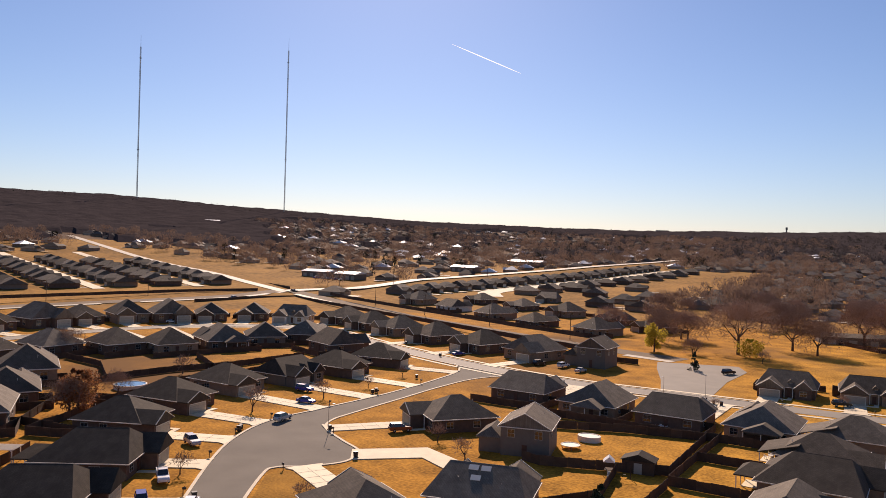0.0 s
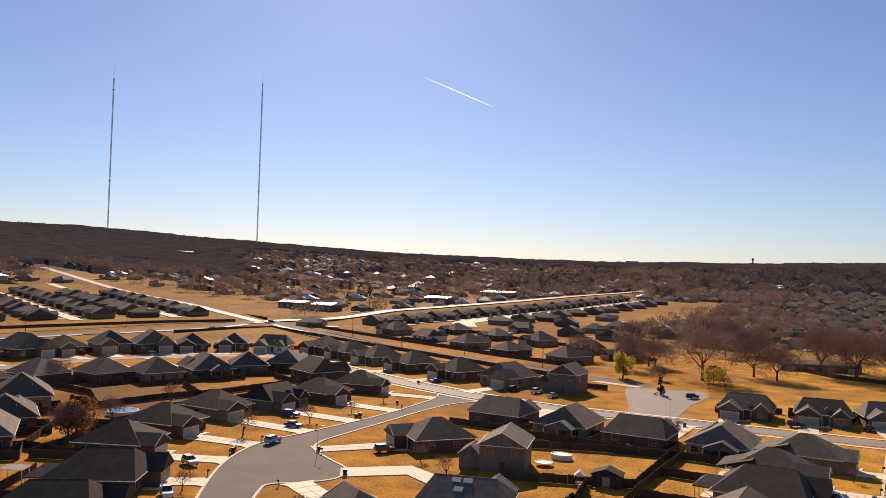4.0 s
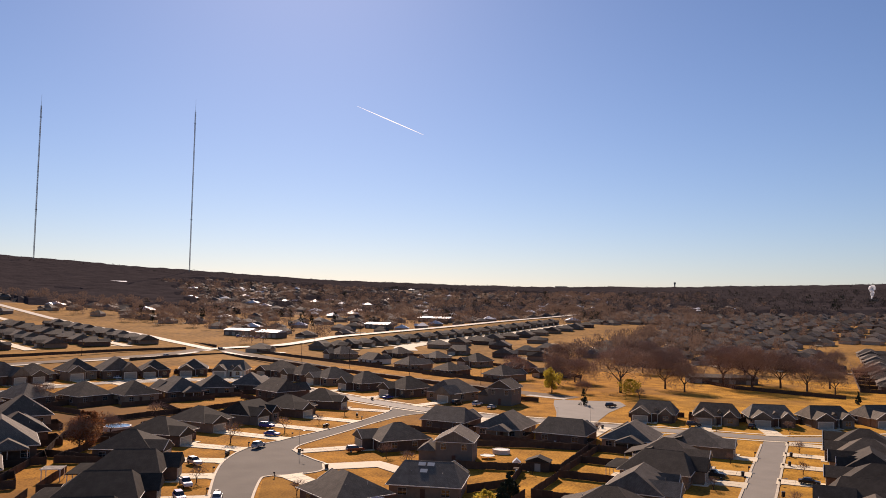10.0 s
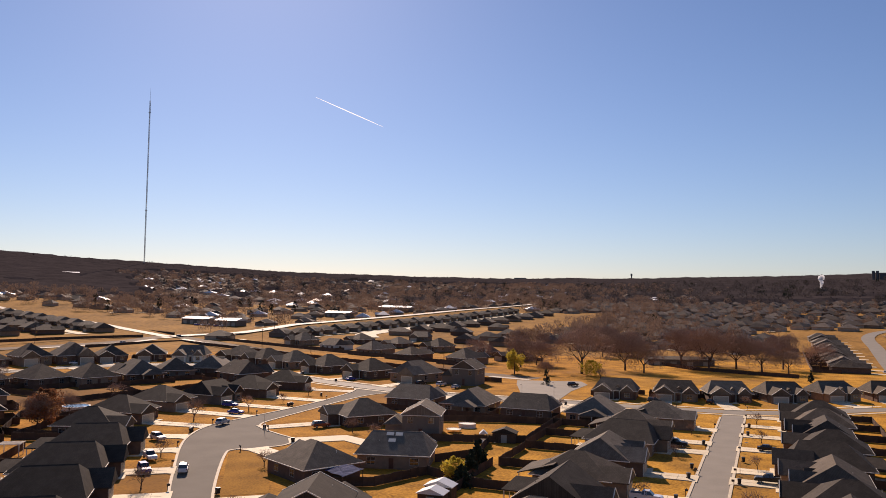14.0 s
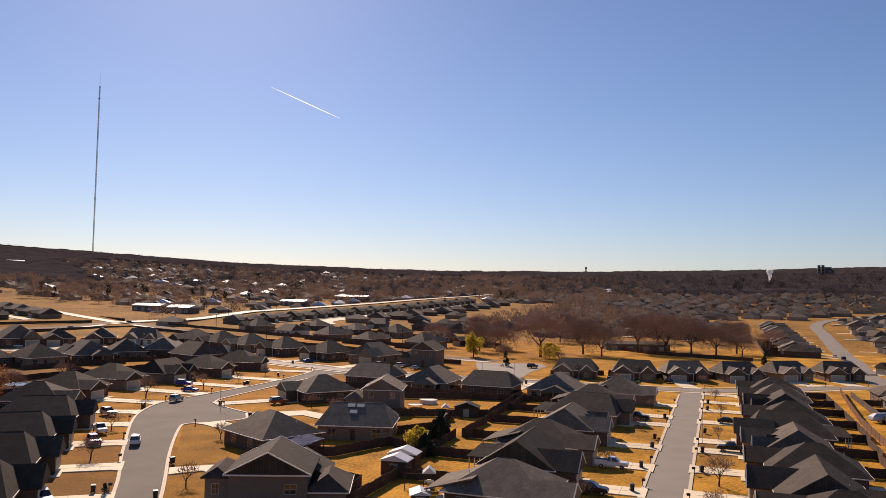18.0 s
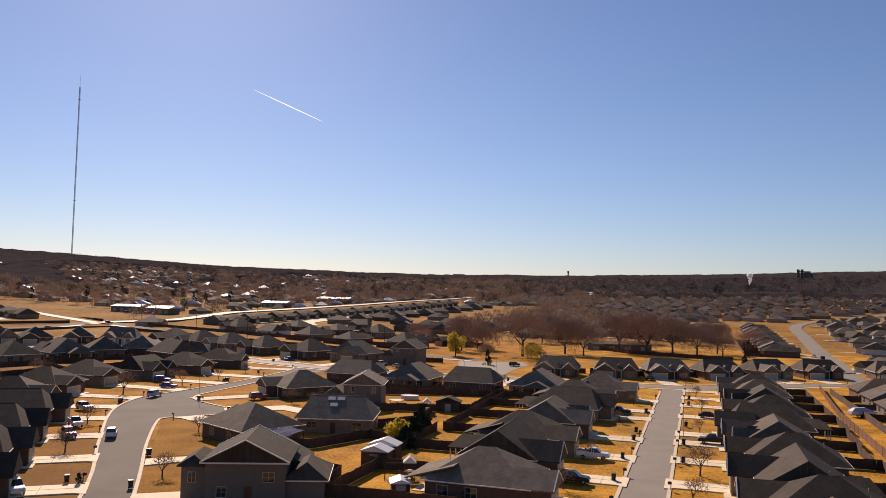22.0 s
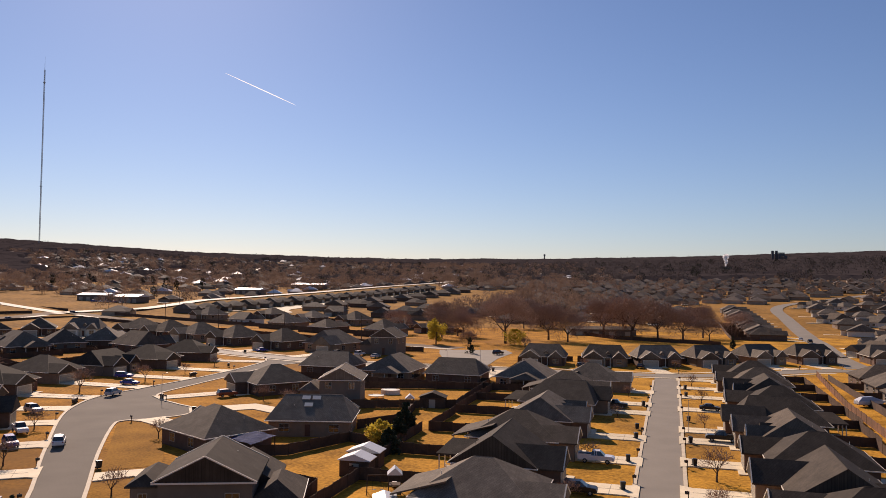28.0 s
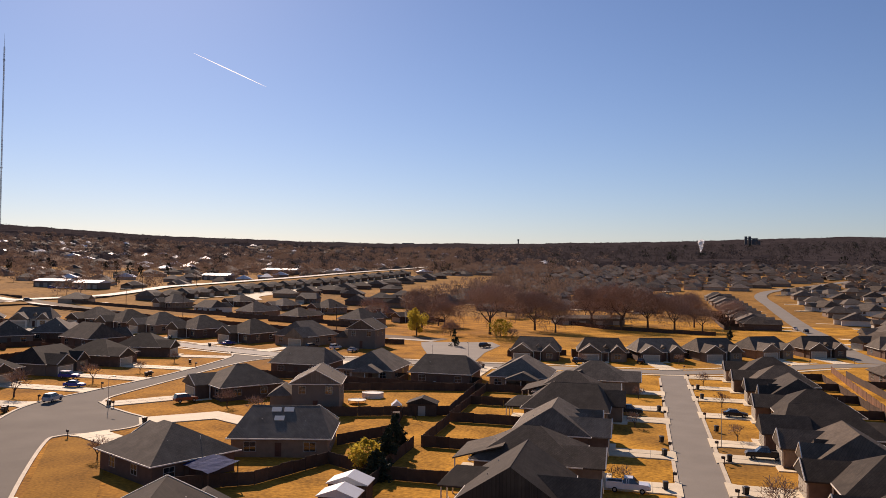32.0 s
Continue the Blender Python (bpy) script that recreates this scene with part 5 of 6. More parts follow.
for k in range(2600):
    az_deg = rs.uniform(4, 68)
    d = 430 + 1500 * rs.rand() ** 0.8
    if az_deg < 13 and d < 1180 or az_deg > wood_edge(d) and d > 1060:
        continue
    x, y = -d * math.sin(radians(az_deg)), -20 + d * math.cos(radians(az_deg))
    if inside(x, y) or any((x - p) ** 2 + (y - q) ** 2 < 420 for p, q in FAR_SPOTS):
        continue
    FAR_SPOTS.append((x, y))
    # a share of far roofs turns pale metal to stand for sun glints
    far_house(x, y, radians(rs.choice([20, 110, 200, 290]) + rs.uniform(-8, 8)), 14 + rs.uniform(-2, 5), 10 + rs.uniform(-1, 5), 2 if d > 600 and rs.rand() < 0.14 else 0)
me = bpy.data.meshes.new("far_houses")
me.from_pydata(far_v, [], far_f)
for m in (M_FAR_ROOF, M_FAR_WALL, M_TIN, M_WALK):
    me.materials.append(m)
me.polygons.foreach_set("material_index", far_m)
tagged(new("far_houses", me), "far estate of low shingle-roofed houses", "houses", kind="stuff")

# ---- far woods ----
# haze of the distance is put into both twig colours
M_WOOD = leaves("hazed_far_twigs", (0.052, 0.043, 0.043))
M_BRUSH = leaves("brown_twigs", (0.175, 0.118, 0.086))
M_WOOD2 = material("far_evergreens", (0.035, 0.038, 0.022), 0.95, 0.3, (0.02, 0.4), 0.0, spec=0.05)


def woods(name, spots, mat, label, blades=44, seed=3, thick=0.03):
    """Clumps of thin upright blades: bare crowns seen from far away."""
    r = np.random.RandomState(seed)
    vs, fs = [], []
    for x, y, h, w in spots:
        z = rise(x, y)
        n = blades
        hh = r.uniform(0.12, 1.0, n) ** 0.8
        rad = (w / 2) * np.sqrt(np.clip(1 - (1.9 * (hh - 0.52)) ** 2, 0.05, 1)) * np.sqrt(r.rand(n))
        a = r.uniform(0, 6.283, n)
        px, py, pz = x + rad * np.cos(a), y + rad * np.sin(a), z + hh * h
        l = h * r.uniform(0.08, 0.2, n)
        dx, dy, dz = r.normal(0, 0.5, n) * l, r.normal(0, 0.5, n) * l, r.uniform(0.3, 1.0, n) * l
        t = h * thick
        ex, ey = r.normal(0, 1, n) * t, r.normal(0, 1, n) * t
        b = len(vs)
        for i in range(n):
            vs.append((px[i] - ex[i], py[i] - ey[i], pz[i] - dz[i] * 0.5))
            vs.append((px[i] + ex[i], py[i] + ey[i], pz[i] - dz[i] * 0.3))
            vs.append((px[i] + dx[i], py[i] + dy[i], pz[i] + dz[i]))
            fs.append((b + 3 * i, b + 3 * i + 1, b + 3 * i + 2))
        vs += [(x - 0.2, y, z), (x + 0.2, y, z), (x, y, z + h * 0.6)]
        fs.append((len(vs) - 3, len(vs) - 2, len(vs) - 1))
    m = bpy.data.meshes.new(name)
    m.from_pydata(vs, [], fs)
    m.materials.append(mat)
    tagged(new(name, m), label, "trees", kind="stuff")


spots, ever = [], []
for k in range(7000):
    az_deg, d = rs.uniform(-30, 74), 900 + 1480 * rs.rand() ** 0.75
    if az_deg < 13 and d < 1130 + 60 * math.sin(az_deg) or az_deg > wood_edge(d) and d < 2150:
        continue
    x, y = -d * math.sin(radians(az_deg)), -20 + d * math.cos(radians(az_deg))
    if gap_to((x, y), HWY_1[::8]) < 20 or gap_to((x, y), HWY_2[::8]) < 20:
        continue
    if 13 < az_deg < wood_edge(d) and d < 1950 and noise.noise(Vector((x / 120, y / 120, 6))) < 0.12:
        continue
    h = rs.uniform(9, 15) if d < 1900 else rs.uniform(5, 9)
    (ever if rs.rand() < 0.05 else spots).append((x, y, h, h * rs.uniform(0.8, 1.3)))
woods("far_woods", spots, M_WOOD, "bare brown woods on the far slopes, haze-tinted", 36, 3, 0.045)

# the closed canopy of those woods, an uneven sheet just under the crowns' tops
# canopy base colour is cooled and greyed to stand for haze
M_CANOPY = material("hazed_canopy", (0.050, 0.043, 0.044), 0.95, 0.25, (0.03, 0.25), 0.0, tint=(0.056, 0.047, 0.047), spec=0.0)
can_v, can_f, can_row = [], [], []
dist = [960 + 24 * i for i in range(61)]
for d in dist:
    for i in range(521):
        a = radians(-30 + 0.2 * i)
        x, y = -d * math.sin(a), -20 + d * math.cos(a)
        can_v.append((x, y, rise(x, y) + 6.0 + 2.0 * noise.noise(Vector((x / 22, y / 22, 1))) + 2.0 * noise.noise(Vector((x / 90, y / 90, 5)))))
for r in range(60):
    for i in range(520):
        x, y, z = can_v[r * 521 + i]
        az_deg = -30 + 0.2 * i
        if 13 < az_deg < wood_edge(dist[r]) and dist[r] < 1950 and noise.noise(Vector((x / 120, y / 120, 6))) < 0.16:
            continue
        if (az_deg < 13 and dist[r] < 1160) or noise.noise(Vector((x / 150, y / 150, 8))) > (0.45 if az_deg > wood_edge(dist[r]) else 0.22) + max(0, (dist[r] - 1200) / 900):
            continue
        if dist[r] < 1100 and (gap_to((x, y), HWY_1[::8]) < 26 or gap_to((x, y), STREET_E[::6]) < 24) or gap_to((x, y), HWY_2[::8]) < 26:
            continue
        q = r * 521 + i
        can_f.append((q, q + 1, q + 522, q + 521))

uses = collections.Counter(q for f in can_f for q in f)
for q, (x, y, z) in enumerate(can_v):                     # the edges of the woods come down to the ground
    if uses[q] < 4:
        can_v[q] = (x, y, rise(x, y) - 0.5)
me = bpy.data.meshes.new("woods_canopy")
me.from_pydata(can_v, [], can_f)
me.materials.append(M_CANOPY)
tagged(new("woods_canopy", me), "closed brown canopy of bare woods on the far slopes, haze-tinted", "trees", kind="stuff")
near_spots = []
for k in range(4300):
    az_deg = max(rs.normal(11, 4), rs.uniform(-2, 72))
    d = 425 + 1450 * rs.rand() ** 0.9
    if az_deg > wood_edge(d) and d > 1060:
        continue
    x, y = -d * math.sin(radians(az_deg)), -20 + d * math.cos(radians(az_deg))
    if gap_to((x, y), HWY_1[::6]) < 14 or gap_to((x, y), HWY_2[::6]) < 14 or inside(x, y) or noise.noise(Vector((x / 130, y / 130, 3))) < -0.2:
        continue
    h = rs.uniform(7, 14)
    (ever if rs.rand() < 0.05 else near_spots).append((x, y, h, h * rs.uniform(0.8, 1.2)))
for k in range(480):
    az_deg, d = rs.uniform(-24, 13), 440 + 700 * rs.rand()
    x, y = -d * math.sin(radians(az_deg)), -20 + d * math.cos(radians(az_deg))
    if not inside(x, y):
        near_spots.append((x, y, rs.uniform(5, 9), rs.uniform(4, 8)))
for k in range(16):                                       # conifers among the older houses
    az_deg, d = rs.uniform(31, 47), rs.uniform(620, 900)
    x, y = -d * math.sin(radians(az_deg)), -20 + d * math.cos(radians(az_deg))
    if not inside(x, y):
        ever.append((x, y, rs.uniform(10, 15), rs.uniform(5, 7)))
for k in range(60):                                       # trees round the open lots west of the highway
    x, y = rs.uniform(-640, -400), rs.uniform(500, 640)
    if gap_to((x, y), HWY_1[::6]) > 16 and gap_to((x, y), HWY_2[::6]) > 16 and not (-445 < x < -370 and y < 512):
        near_spots.append((x, y, rs.uniform(6, 11), rs.uniform(6, 11)))
for k in range(20):                                       # thicket behind the park
    tree(BARE_BIG[k % 3], rs.uniform(-150, 30), rs.uniform(425, 520), k * 50, rs.uniform(0.7, 1.1), "bare winter tree in a thicket behind the park", "thicket trees")
woods("scattered_trees", near_spots, M_BRUSH, "bare brown trees scattered among far houses", 240, 5, 0.011)
woods("far_evergreens", ever, M_WOOD2, "dark evergreens scattered through the far woods", 90, 7, 0.03)

# ---- landmarks on the skyline ----


def mast(x, y, top, label):
    z = rise(x, y) - 3
    root = tagged(new("radio_mast"), label, "mast", "radio masts")
    root.location = (x, y, z)
    H = top - z
    w = 1.5
    corners = [(w * math.cos(a), w * math.sin(a)) for a in (0.3, 0.3 + 2.094, 0.3 + 4.189)]
    for cx, cy in corners:
        bm = bmesh.new()
        tube(bm, (cx, cy, 0), (cx, cy, H * 0.93), 0.5, 0.5, 5)
        part("leg", bm, M_METAL, root)
    bm = bmesh.new()
    n = int(H / 6)
    for i in range(n):
        for c in range(3):
            a, b = corners[c], corners[(c + 1) % 3]
            z0, z1 = H * 0.93 * i / n, H * 0.93 * (i + 1) / n
            tube(bm, (*a, z0), (*b, z1), 0.16, 0.16, 3, cap=False)
    part("lattice", bm, M_METAL, root)
    bm = bmesh.new()
    tube(bm, (0, 0, H * 0.9), (0, 0, H), 0.5, 0.15, 6)
    part("antenna", bm, M_METAL, root)
    for f in (0.31, 0.86):
        part("platform", boxes((-2.1, 2.1, -2.1, 2.1, H * f, H * f + 2.0)), M_METAL, root)


mast(-1542, 1617, 583, "tall slim lattice radio mast on the ridge")
mast(-1805, 1338, 556, "tall slim lattice radio mast on the ridge, farther")


def box_building(name, x, y, yaw, blocks, mat, label):
    root = tagged(new(name), label, "building")
    root.matrix_basis = pose(x, y, rise(x, y) - 2, 0, 0, yaw)
    for nm, b in blocks:
        part(nm, boxes(b), mat, root)


M_SILO = material("dark_concrete", (0.10, 0.095, 0.095), 0.85, 0.15, (0.05, 0.8), 0.0)
bm = bmesh.new()
elev = tagged(new("grain_elevator"), "dark grain elevator with two tall silos on the horizon", "building")
elev.matrix_basis = pose(232, 1880, rise(232, 1880) - 4, 0, 0, -7) @ Matrix.Scale(0.66, 4)
for sx in (-12, 0):
    bm = bmesh.new()
    tube(bm, (sx, 0, 0), (sx, 0, 46), 4.6, 4.6, 16)
    part("silo", bm, M_SILO, elev)
part("store", boxes((6, 34, -9, 9, 0, 30), (6, 26, -6, 6, 30, 37)), M_SILO, elev)
part("conveyor", boxes((-14, 26, -1.5, 1.5, 37.5, 40)), M_SILO, elev)
box_building("water_tower", -360, 2330, 0, [("shaft", (-1.6, 1.6, -1.6, 1.6, 0, 18)), ("tank", (-2.4, 2.4, -2.4, 2.4, 16, 22))], M_SILO, "slim dark tower on the far skyline")
box_building("block", -690, 2290, 0, [("wall", (-17, 17, -8, 8, 0, 10))], M_SILO, "low dark block on the far skyline")

def vapour(name):
    """Thin cloud that lets the sun through."""
    m = bpy.data.materials.new(name)
    m.use_nodes = True
    n, l = m.node_tree.nodes, m.node_tree.links
    t = n.new("ShaderNodeBsdfTranslucent")
    t.inputs["Color"].default_value = (0.95, 0.95, 0.95, 1)
    d = n.new("ShaderNodeBsdfDiffuse")
    d.inputs["Color"].default_value = (0.9, 0.9, 0.9, 1)
    mix = n.new("ShaderNodeMixShader")
    mix.inputs[0].default_value = 0.3
    l.new(t.outputs[0], mix.inputs[1])
    l.new(d.outputs[0], mix.inputs[2])
    l.new(mix.outputs[0], n["Material Output"].inputs["Surface"])
    return m


M_STEAM = vapour("white_steam")
bm = bmesh.new()
rnd = random.Random(41)
for i in range(13):
    u = (i / 12) ** 0.9
    r = 1.5 + 2.4 * u * rnd.uniform(0.7, 1.1)
    c = Vector((u * 1.5 + rnd.uniform(-1, 1) * (0.3 + 2.4 * u), i * 0.25, 1.0 + 18 * u + rnd.uniform(-1, 1)))
    for v in bmesh.ops.create_icosphere(bm, subdivisions=3, radius=r)["verts"]:
        p = v.co * (1 + 0.35 * noise.noise(v.co * 0.9 + c))
        v.co = c + Vector((p.x, p.y * 0.05, p.z))
plume = part("steam_plume", bm, M_STEAM)
plume.location = (100, 1480, rise(100, 1480) + 11)
tagged(plume, "short white plume of steam rising from a works", "steam")
box_building("steam_works", 100, 1483, -5, [("wall", (-9, 9, -6, 6, 0, 11)), ("chimney", (-1.5, 1.5, -1.5, 1.5, 10, 15))], WALLS[2], "pale works building below a steam plume")

# a thin vapour trail high in the south
M_TRAIL = vapour("vapour_trail")
bm = bmesh.new()


def on_sky(a, e, d=4300):
    return Vector((-d * math.sin(radians(a)) * math.cos(radians(e)), d * math.cos(radians(a)) * math.cos(radians(e)), d * math.sin(radians(e)) + 38))


a, b = on_sky(32.0, 13.9), on_sky(27.0, 12.0)
across = (a.cross(b)).normalized()
edge = [[], []]
for i in range(13):
    w = 0.4 + 1.7 * math.sin(math.pi * (i + 0.05) / 12.2)
    c = a.lerp(b, i / 12)
    edge[0].append(bm.verts.new(c + across * w))
    edge[1].append(bm.verts.new(c - across * w))
for i in range(12):
    bm.faces.new((edge[0][i], edge[0][i + 1], edge[1][i + 1], edge[1][i]))
tagged(part("vapour_trail", bm, M_TRAIL), "short thin white vapour trail in the sky", "vapour trail", kind="structure")

# ---- yard and street things ----
BIN = None


def bin_at(x, y, yaw):
    global BIN
    m = pose(x, y, 0.1, 0, 0, yaw)
    if BIN:
        return copy_thing(BIN, m)
    BIN = tagged(new("wheelie_bin"), "black plastic wheeled bin at the kerb", "bin", "kerbside bins")
    BIN.matrix_basis = m
    bm = bmesh.new()
    top = [bm.verts.new((sx * 0.33, sy * 0.4, 1.05)) for sx, sy in ((-1, -1), (1, -1), (1, 1), (-1, 1))]
    low = [bm.verts.new((sx * 0.25, sy * 0.3, 0.08)) for sx, sy in ((-1, -1), (1, -1), (1, 1), (-1, 1))]
    bm.faces.new(top)
    bm.faces.new(low[::-1])
    for i in range(4):
        bm.faces.new((low[i], low[(i + 1) % 4], top[(i + 1) % 4], top[i]))
    part("body", bm, M_BLACK, BIN)
    bm = boxes((-0.36, 0.36, -0.44, 0.42, 1.05, 1.13))
    bmesh.ops.bevel(bm, geom=list(bm.edges), offset=0.03, segments=1, affect="EDGES")
    part("lid", bm, M_BLACK, BIN)
    for s in (-1, 1):
        bm = bmesh.new()
        tube(bm, (s * 0.28, 0.34, 0.12), (s * 0.36, 0.34, 0.12), 0.12, 0.12, 10)
        part("wheel", bm, M_TYRE, BIN)
    bm = bmesh.new()
    tube(bm, (-0.28, 0.46, 1.0), (0.28, 0.46, 1.0), 0.025, 0.025, 6)
    part("handle", bm, M_BLACK, BIN)


for x, y in ((-73.8, 66.8), (-93.3, 80.5), (-118.9, 113.5), (-119.5, 114.6), (-122.0, 162), (-122.3, 164), (-126, 188), (-105.3, 125.6), (-88.5, 113), (0.6, 116.5), (0.4, 126), (0.6, 155.5), (10.0, 115.7), (10.1, 138.1),
             (10.2, 174.3), (10.2, 188.2), (0.2, 97.4), (-144, 229), (-46, 208), (-48, 208.3), (-76, 206), (-62, 48), (-72, 47), (-170, 246), (0.4, 80), (10.2, 98)):
    bin_at(x, y, (x * 37) % 360)

MAILBOX = None


def mailbox(x, y, yaw):
    global MAILBOX
    m = pose(x, y, 0, 0, 0, yaw)
    if MAILBOX:
        return copy_thing(MAILBOX, m)
    MAILBOX = tagged(new("mailbox"), "dark kerbside mailbox on a wooden post", "mailbox", "mailboxes")
    MAILBOX.matrix_basis = m
    part("post", boxes((-0.06, 0.06, -0.06, 0.06, 0, 1.1), (-0.05, 0.05, -0.4, 0.1, 0.92, 1.02)), M_FENCE, MAILBOX)
    bm = boxes((-0.12, 0.12, -0.45, 0.12, 1.02, 1.22))
    tube(bm, (0, -0.45, 1.22), (0, 0.12, 1.22), 0.12, 0.12, 8)
    part("box", bm, M_BLACK, MAILBOX)
    part("flag", boxes((0.12, 0.14, -0.2, -0.1, 1.2, 1.42)), PAINTS["red"], MAILBOX)


for (m, gx, gy, w, s) in DRIVES[:40]:
    p = m @ Vector((gx + (w / 2 + 1.5), gy - s + 1.0, 0))
    mailbox(p.x, p.y, math.degrees(m.to_euler().z))

LAMP = None


def street_lamp(x, y, yaw):
    global LAMP
    m = pose(x, y, 0, 0, 0, yaw)
    if LAMP:
        return copy_thing(LAMP, m)
    LAMP = tagged(new("street_lamp"), "slim dark street lamp on a tall pole", "street lamp", "street lamps")
    LAMP.matrix_basis = m
    bm = bmesh.new()
    tube(bm, (0, 0, 0), (0, 0, 6.2), 0.06, 0.04, 8)
    part("pole", bm, M_METAL, LAMP)
    bm = bmesh.new()
    tube(bm, (0, 0, 6.1), (0, -1.1, 6.4), 0.045, 0.035, 6)
    part("arm", bm, M_METAL, LAMP)
    bm = boxes((-0.16, 0.16, -1.6, -1.0, 6.34, 6.48))
    bmesh.ops.bevel(bm, geom=list(bm.edges), offset=0.04, segments=1, affect="EDGES")
    part("lantern", bm, M_METAL, LAMP)


for x, y, a in ((-103.5, 123, 90), (9.8, 126, 90), (-52, 216, 0), (-60, 205, 0)):
    street_lamp(x, y, a)

M_BLUE = material("pool_liner", (0.12, 0.25, 0.42), 0.15, 0.1, (0.6, 4.0), 0.05, spec=0.6)


def round_pool(x, y, rx, ry, h, label, name, water):
    root = tagged(new(name), label, "pool" if water else "trampoline")
    root.location = (x, y, 0)
    n = 28
    bm = bmesh.new()
    rings = []
    for s, z in ((1.0, 0.0 if water else h - 0.1), (1.0, h), (0.93, h), (0.93, h - 0.12)):
        rings.append([bm.verts.new((rx * s * math.cos(2 * math.pi * i / n), ry * s * math.sin(2 * math.pi * i / n), z)) for i in range(n)])
    for a, b in zip(rings, rings[1:]):
        for i in range(n):
            j = (i + 1) % n
            bm.faces.new((a[i], a[j], b[j], b[i]))
    part("rim" if not water else "pool_wall", bm, M_TRIM, root)
    bm = bmesh.new()
    bm.faces.new([bm.verts.new((rx * 0.93 * math.cos(2 * math.pi * i / n), ry * 0.93 * math.sin(2 * math.pi * i / n), h - 0.1)) for i in range(n)])
    part("water" if water else "mat", bm, M_BLUE if name == "pool" else M_TRIM, root)
    if not water:
        for i in range(6):
            bm = bmesh.new()
            c, s = rx * 0.97 * math.cos(i * 1.047), ry * 0.97 * math.sin(i * 1.047)
            tube(bm, (c, s, 0), (c, s, h - 0.05), 0.05, 0.05, 6)
            part("leg", bm, M_METAL, root)


round_pool(-172.5, 127.5, 4.0, 4.0, 1.2, "round above-ground pool with a white rim", "pool", True)
round_pool(-59.5, 152.6, 2.4, 2.0, 1.1, "large oval white tub on the lawn", "tub", True)
round_pool(-60.2, 144.6, 1.9, 1.9, 0.8, "low round pale trampoline on the lawn", "trampoline", False)


def shed(x, y, yaw, w, d, h, roof_mat, label):
    root = tagged(new("shed"), label, "shed", "garden sheds")
    root.matrix_basis = pose(x, y, 0, 0, 0, yaw)
    part("wall", boxes((-w / 2, w / 2, -d / 2, d / 2, 0, h)), M_FENCE, root)
    bm = bmesh.new()
    roof_solid(bm, -w / 2 - 0.25, w / 2 + 0.25, -d / 2 - 0.25, d / 2 + 0.25, h, w * 0.2, "y", 0, 0, 0.08)
    part("roof", bm, roof_mat, root)
    part("door", boxes((-0.7, 0.7, -d / 2 - 0.05, -d / 2 + 0.02, 0.05, 1.9)), M_DOOR, root)


shed(-37.0, 76.2, 4, 4.4, 3.0, 2.3, M_TIN, "dark garden shed with a bright metal roof")
shed(-37.6, 81.2, 4, 4.8, 3.0, 2.4, M_TIN, "dark garden shed with a white metal roof")
shed(-26.2, 58.6, 24, 2.5, 3.0, 2.1, M_TIN, "small pale garden shed with a bright roof")
shed(-44.0, 137.4, 8, 5.6, 3.4, 2.3, ROOFS[0], "dark shingled shed in a large yard")


def playset(x, y, yaw, label):
    root = tagged(new("playset"), label, "playset")
    root.matrix_basis = pose(x, y, 0, 0, 0, yaw)
    for px, py in ((-0.8, -0.8), (0.8, -0.8), (0.8, 0.8), (-0.8, 0.8)):
        part("post", boxes((px - 0.06, px + 0.06, py - 0.06, py + 0.06, 0, 2.6)), M_FENCE, root)
    part("deck", boxes((-0.85, 0.85, -0.85, 0.85, 1.2, 1.28)), M_FENCE, root)
    bm = bmesh.new()
    roof_solid(bm, -1.0, 1.0, -1.0, 1.0, 2.6, 0.9, "y", 0, 0, 0.05)
    part("canopy", bm, M_TIN, root)
    bm = bmesh.new()
    for i in range(6):
        box(bm, -0.3, 0.3, -1.0 - 0.45 * (i + 1), -1.0 - 0.45 * i, 1.15 - 0.2 * (i + 1), 1.2 - 0.2 * i)
    part("slide", bm, M_TRIM, root, "pale plastic slide")
    bm = bmesh.new()
    tube(bm, (0.8, 0, 2.4), (3.6, 0, 2.4), 0.06, 0.06, 6)
    for s in (-0.9, 0.9):
        tube(bm, (3.6, 0, 2.4), (3.7, s, 0), 0.06, 0.06, 6)
    part("swing_beam", bm, M_FENCE, root)
    for px in (1.7, 2.7):
        part("swing", boxes((px - 0.25, px + 0.25, -0.1, 0.1, 0.5, 0.54), (px - 0.24, px - 0.22, -0.01, 0.01, 0.5, 2.4), (px + 0.22, px + 0.24, -0.01, 0.01, 0.5, 2.4)), M_BLACK, root)


playset(-47.5, 131.5, 20, "wooden playset with a pale canopy by the fence")
playset(-28.5, 68.5, 200, "wooden playset with a white slide and swings")


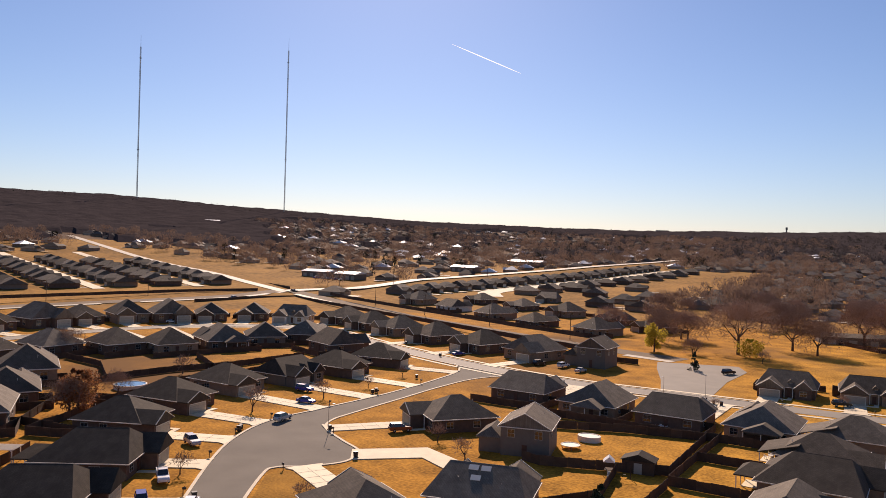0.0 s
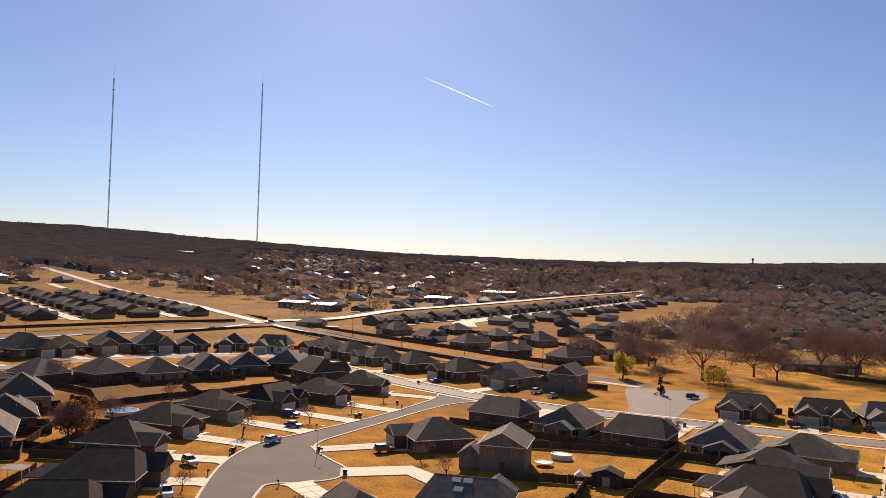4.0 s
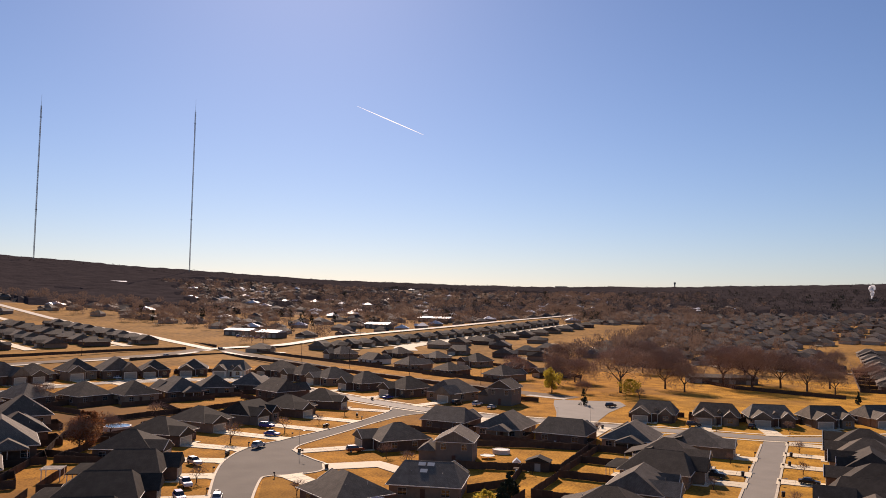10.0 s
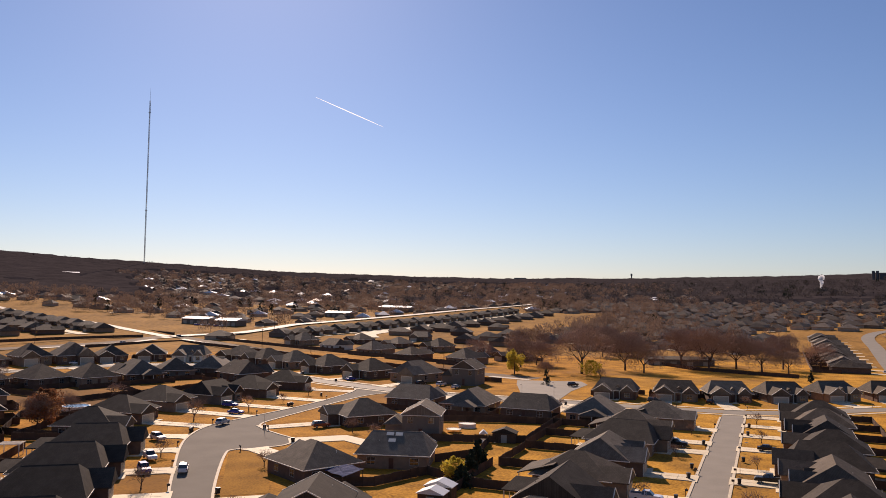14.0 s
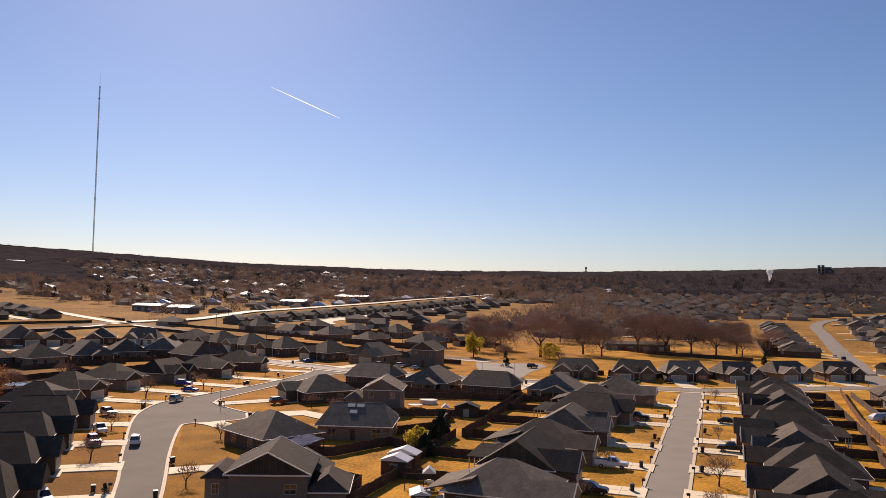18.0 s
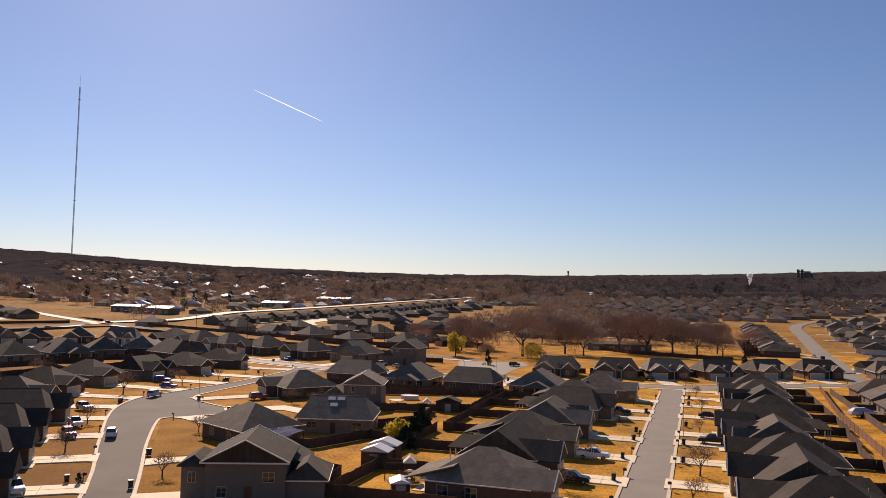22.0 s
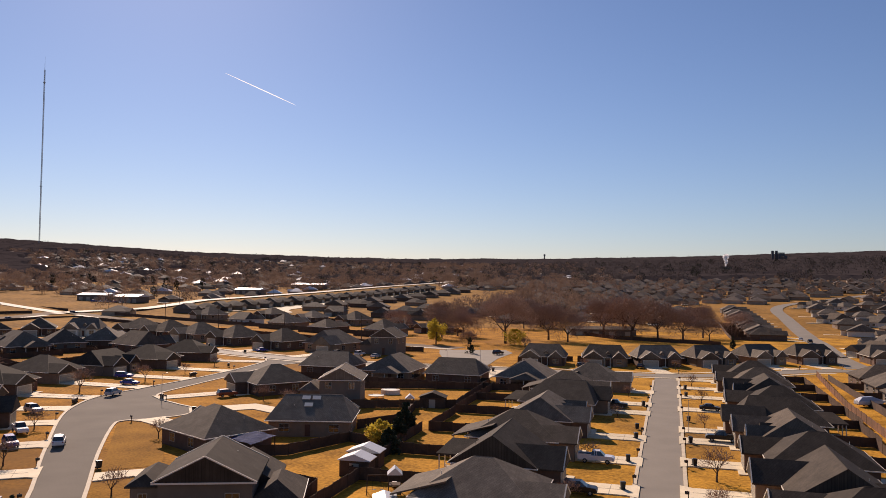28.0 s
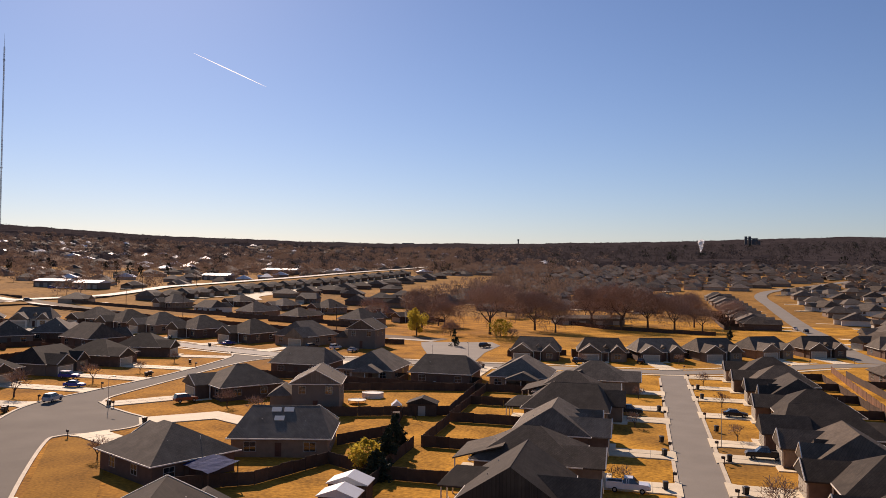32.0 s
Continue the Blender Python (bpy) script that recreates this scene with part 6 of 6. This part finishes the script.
def boat(x, y, yaw):
    root = tagged(new("covered_boat"), "covered white boat on a trailer in a yard", "boat")
    root.matrix_basis = pose(x, y, 0, 0, 0, yaw)
    bm = bmesh.new()
    prism(bm, [(-3.2, 0.6), (-3.2, 1.5), (2.2, 1.5), (3.6, 1.55), (2.4, 0.7)], 1.15)
    bmesh.ops.bevel(bm, geom=list(bm.edges), offset=0.15, segments=2, affect="EDGES")
    part("hull", bm, PAINTS["white"], root)
    bm = bmesh.new()
    prism(bm, [(-3.1, 1.5), (-2.0, 2.3), (0.6, 2.4), (2.8, 1.6)], 1.05, 0.5)
    part("cover", bm, PAINTS["silver"], root, "grey tarpaulin cover")
    for s in (-1, 1):
        bm = bmesh.new()
        tube(bm, (-0.6, s * 1.0, 0.35), (-0.6, s * 1.2, 0.35), 0.35, 0.35, 12)
        part("wheel", bm, M_TYRE, root)
    part("trailer", boxes((-3.0, 4.4, -0.08, 0.08, 0.4, 0.55), (-1.0, -0.2, -1.0, 1.0, 0.32, 0.44)), M_METAL, root)


boat(51, 174, 20)


# roof lights, a tarpaulin and poles
for dx, dy in ((-0.6, 0.9), (1.3, 0.9), (0.6, 2.6)):
    rl = part("roof_light", boxes((-0.75, 0.75, -0.5, 0.5, -0.05, 0.03)), M_TRIM)
    rl.matrix_basis = pose(-57, 104, 0, 0, 0, 196) @ pose(dx, dy + 0.25, 6.80 - dy * 0.598, -30.9)
    tagged(rl, "white roof light lying on a shingle roof", "roof light", "roof lights")
M_TARP = material("blue_tarpaulin", (0.03, 0.06, 0.20), 0.8, 0.15, (1.2, 9.0), 0.2, spec=0.15)
cover = tagged(new("patio_cover"), "blue tarpaulin stretched over a patio frame", "patio cover")
cover.matrix_basis = pose(-57.5, 82.5, 0, 0, 0, -27)
bm = bmesh.new()
sheet = [[bm.verts.new((i * 1.2 - 3, j * 1.2 - 2.4, 2.45 + 0.16 * j + 0.1 * math.sin(i * 2.1 + j))) for j in range(5)] for i in range(6)]
for i in range(5):
    for j in range(4):
        bm.faces.new((sheet[i][j], sheet[i + 1][j], sheet[i + 1][j + 1], sheet[i][j + 1]))
bmesh.ops.solidify(bm, geom=list(bm.faces), thickness=0.02)
part("tarpaulin", bm, M_TARP, cover)
for px, py, h in ((-2.8, -2.2, 2.4), (2.8, -2.2, 2.4), (-2.8, 2.2, 3.0), (2.8, 2.2, 3.0)):
    part("post", boxes((px - 0.06, px + 0.06, py - 0.06, py + 0.06, 0, h)), M_FENCE, cover)


def utility_pole(x, y, yaw):
    root = tagged(new("utility_pole"), "tall wooden utility pole beside the road", "pole", "utility poles")
    root.matrix_basis = pose(x, y, rise(x, y), 0, 0, yaw)
    bm = bmesh.new()
    tube(bm, (0, 0, 0), (0, 0, 11), 0.17, 0.12, 7)
    part("pole", bm, M_BARK, root)
    part("crossarm", boxes((-1.2, 1.2, -0.06, 0.06, 10.2, 10.35)), M_BARK, root)
    for px in (-1.05, 0.6, 1.05):
        part("insulator", boxes((px - 0.05, px + 0.05, -0.05, 0.05, 10.35, 10.55)), M_METAL, root)


for x, y in ((-280, 372), (-346, 418), (-338, 470), (-328, 522), (-318, 575), (-230, 349), (-180, 329), (-130, 308), (-392, 300), (-396, 240)):
    utility_pole(x, y, 20)


def pergola(x, y, yaw):
    root = tagged(new("pergola"), "white slatted pergola over a back patio", "pergola")
    root.matrix_basis = pose(x, y, 0, 0, 0, yaw)
    for px in (-1.9, 1.9):
        for py in (-1.5, 1.5):
            part("post", boxes((px - 0.08, px + 0.08, py - 0.08, py + 0.08, 0, 2.4)), M_TRIM, root)
        part("beam", boxes((px - 0.06, px + 0.06, -1.9, 1.9, 2.4, 2.58)), M_TRIM, root)
    for i in range(11):
        part("slat", boxes((-2.3, 2.3, -1.82 + i * 0.36, -1.76 + i * 0.36, 2.58, 2.7)), M_TRIM, root)


pergola(-133, 74, 34)


# back patios with a few seats
M_PLASTIC = material("white_plastic", (0.66, 0.63, 0.56), 0.5, 0.08, (2.0, 20.0), 0.05)


def patio_chair(x, y, yaw):
    global CHAIR
    m = pose(x, y, 0.1, 0, 0, yaw)
    if CHAIR:
        return copy_thing(CHAIR, m)
    CHAIR = tagged(new("patio_chair"), "white plastic garden chair on a back patio", "chair", "patio chairs")
    CHAIR.matrix_basis = m
    part("seat", boxes((-0.25, 0.25, -0.25, 0.25, 0.4, 0.44)), M_PLASTIC, CHAIR)
    part("backrest", boxes((-0.25, 0.25, 0.22, 0.26, 0.44, 0.88)), M_PLASTIC, CHAIR)
    for sx in (-0.22, 0.22):
        part("armrest", boxes((sx - 0.03, sx + 0.03, -0.22, 0.24, 0.6, 0.64)), M_PLASTIC, CHAIR)
        for sy in (-0.22, 0.22):
            part("leg", boxes((sx - 0.025, sx + 0.025, sy - 0.025, sy + 0.025, 0, 0.42)), M_PLASTIC, CHAIR)


def patio_table(x, y, yaw):
    root = tagged(new("patio_table"), "round white garden table on a back patio", "table", "patio tables")
    root.matrix_basis = pose(x, y, 0.1, 0, 0, yaw)
    bm = bmesh.new()
    tube(bm, (0, 0, 0.7), (0, 0, 0.74), 0.6, 0.6, 20)
    part("tabletop", bm, M_PLASTIC, root)
    for i in range(4):
        bm = bmesh.new()
        a = 0.785 + i * 1.571
        tube(bm, (0.5 * math.cos(a), 0.5 * math.sin(a), 0), (0.4 * math.cos(a), 0.4 * math.sin(a), 0.7), 0.025, 0.025, 6)
        part("leg", bm, M_PLASTIC, root)


CHAIR = None
for i, h in enumerate(ROW_L + ROW_R + [MID[1], MID[3]] + ROW_S + ROW_A):
    m = pose(h[1], h[2], 0, 0, 0, h[3])
    yb = {"hip": 7.5, "porch": 7.5, "wide": 6.0, "tall": 5.5, "long": 7.0, "gable": 6.2, "broad": 5.5}[h[0]]
    q = [m @ Vector((a, c, 0)) for a, c in ((-1.8, yb), (2.6, yb), (2.6, yb + 3.4), (-1.8, yb + 3.4))]
    slab("patio", [(v.x, v.y) for v in q], -0.1, 0.10, M_WALK, "pale concrete patio behind a house", "patio")
    if i % 4 == 1:
        p = m @ Vector((0.6, yb + 1.8, 0))
        patio_table(p.x, p.y, i * 20)
        for k in range(4):
            c = m @ Vector((0.6 + 1.0 * math.cos(k * 1.57 + 0.4), yb + 1.8 + 1.0 * math.sin(k * 1.57 + 0.4), 0))
            patio_chair(c.x, c.y, h[3] + math.degrees(k * 1.57 + 0.4) - 90)
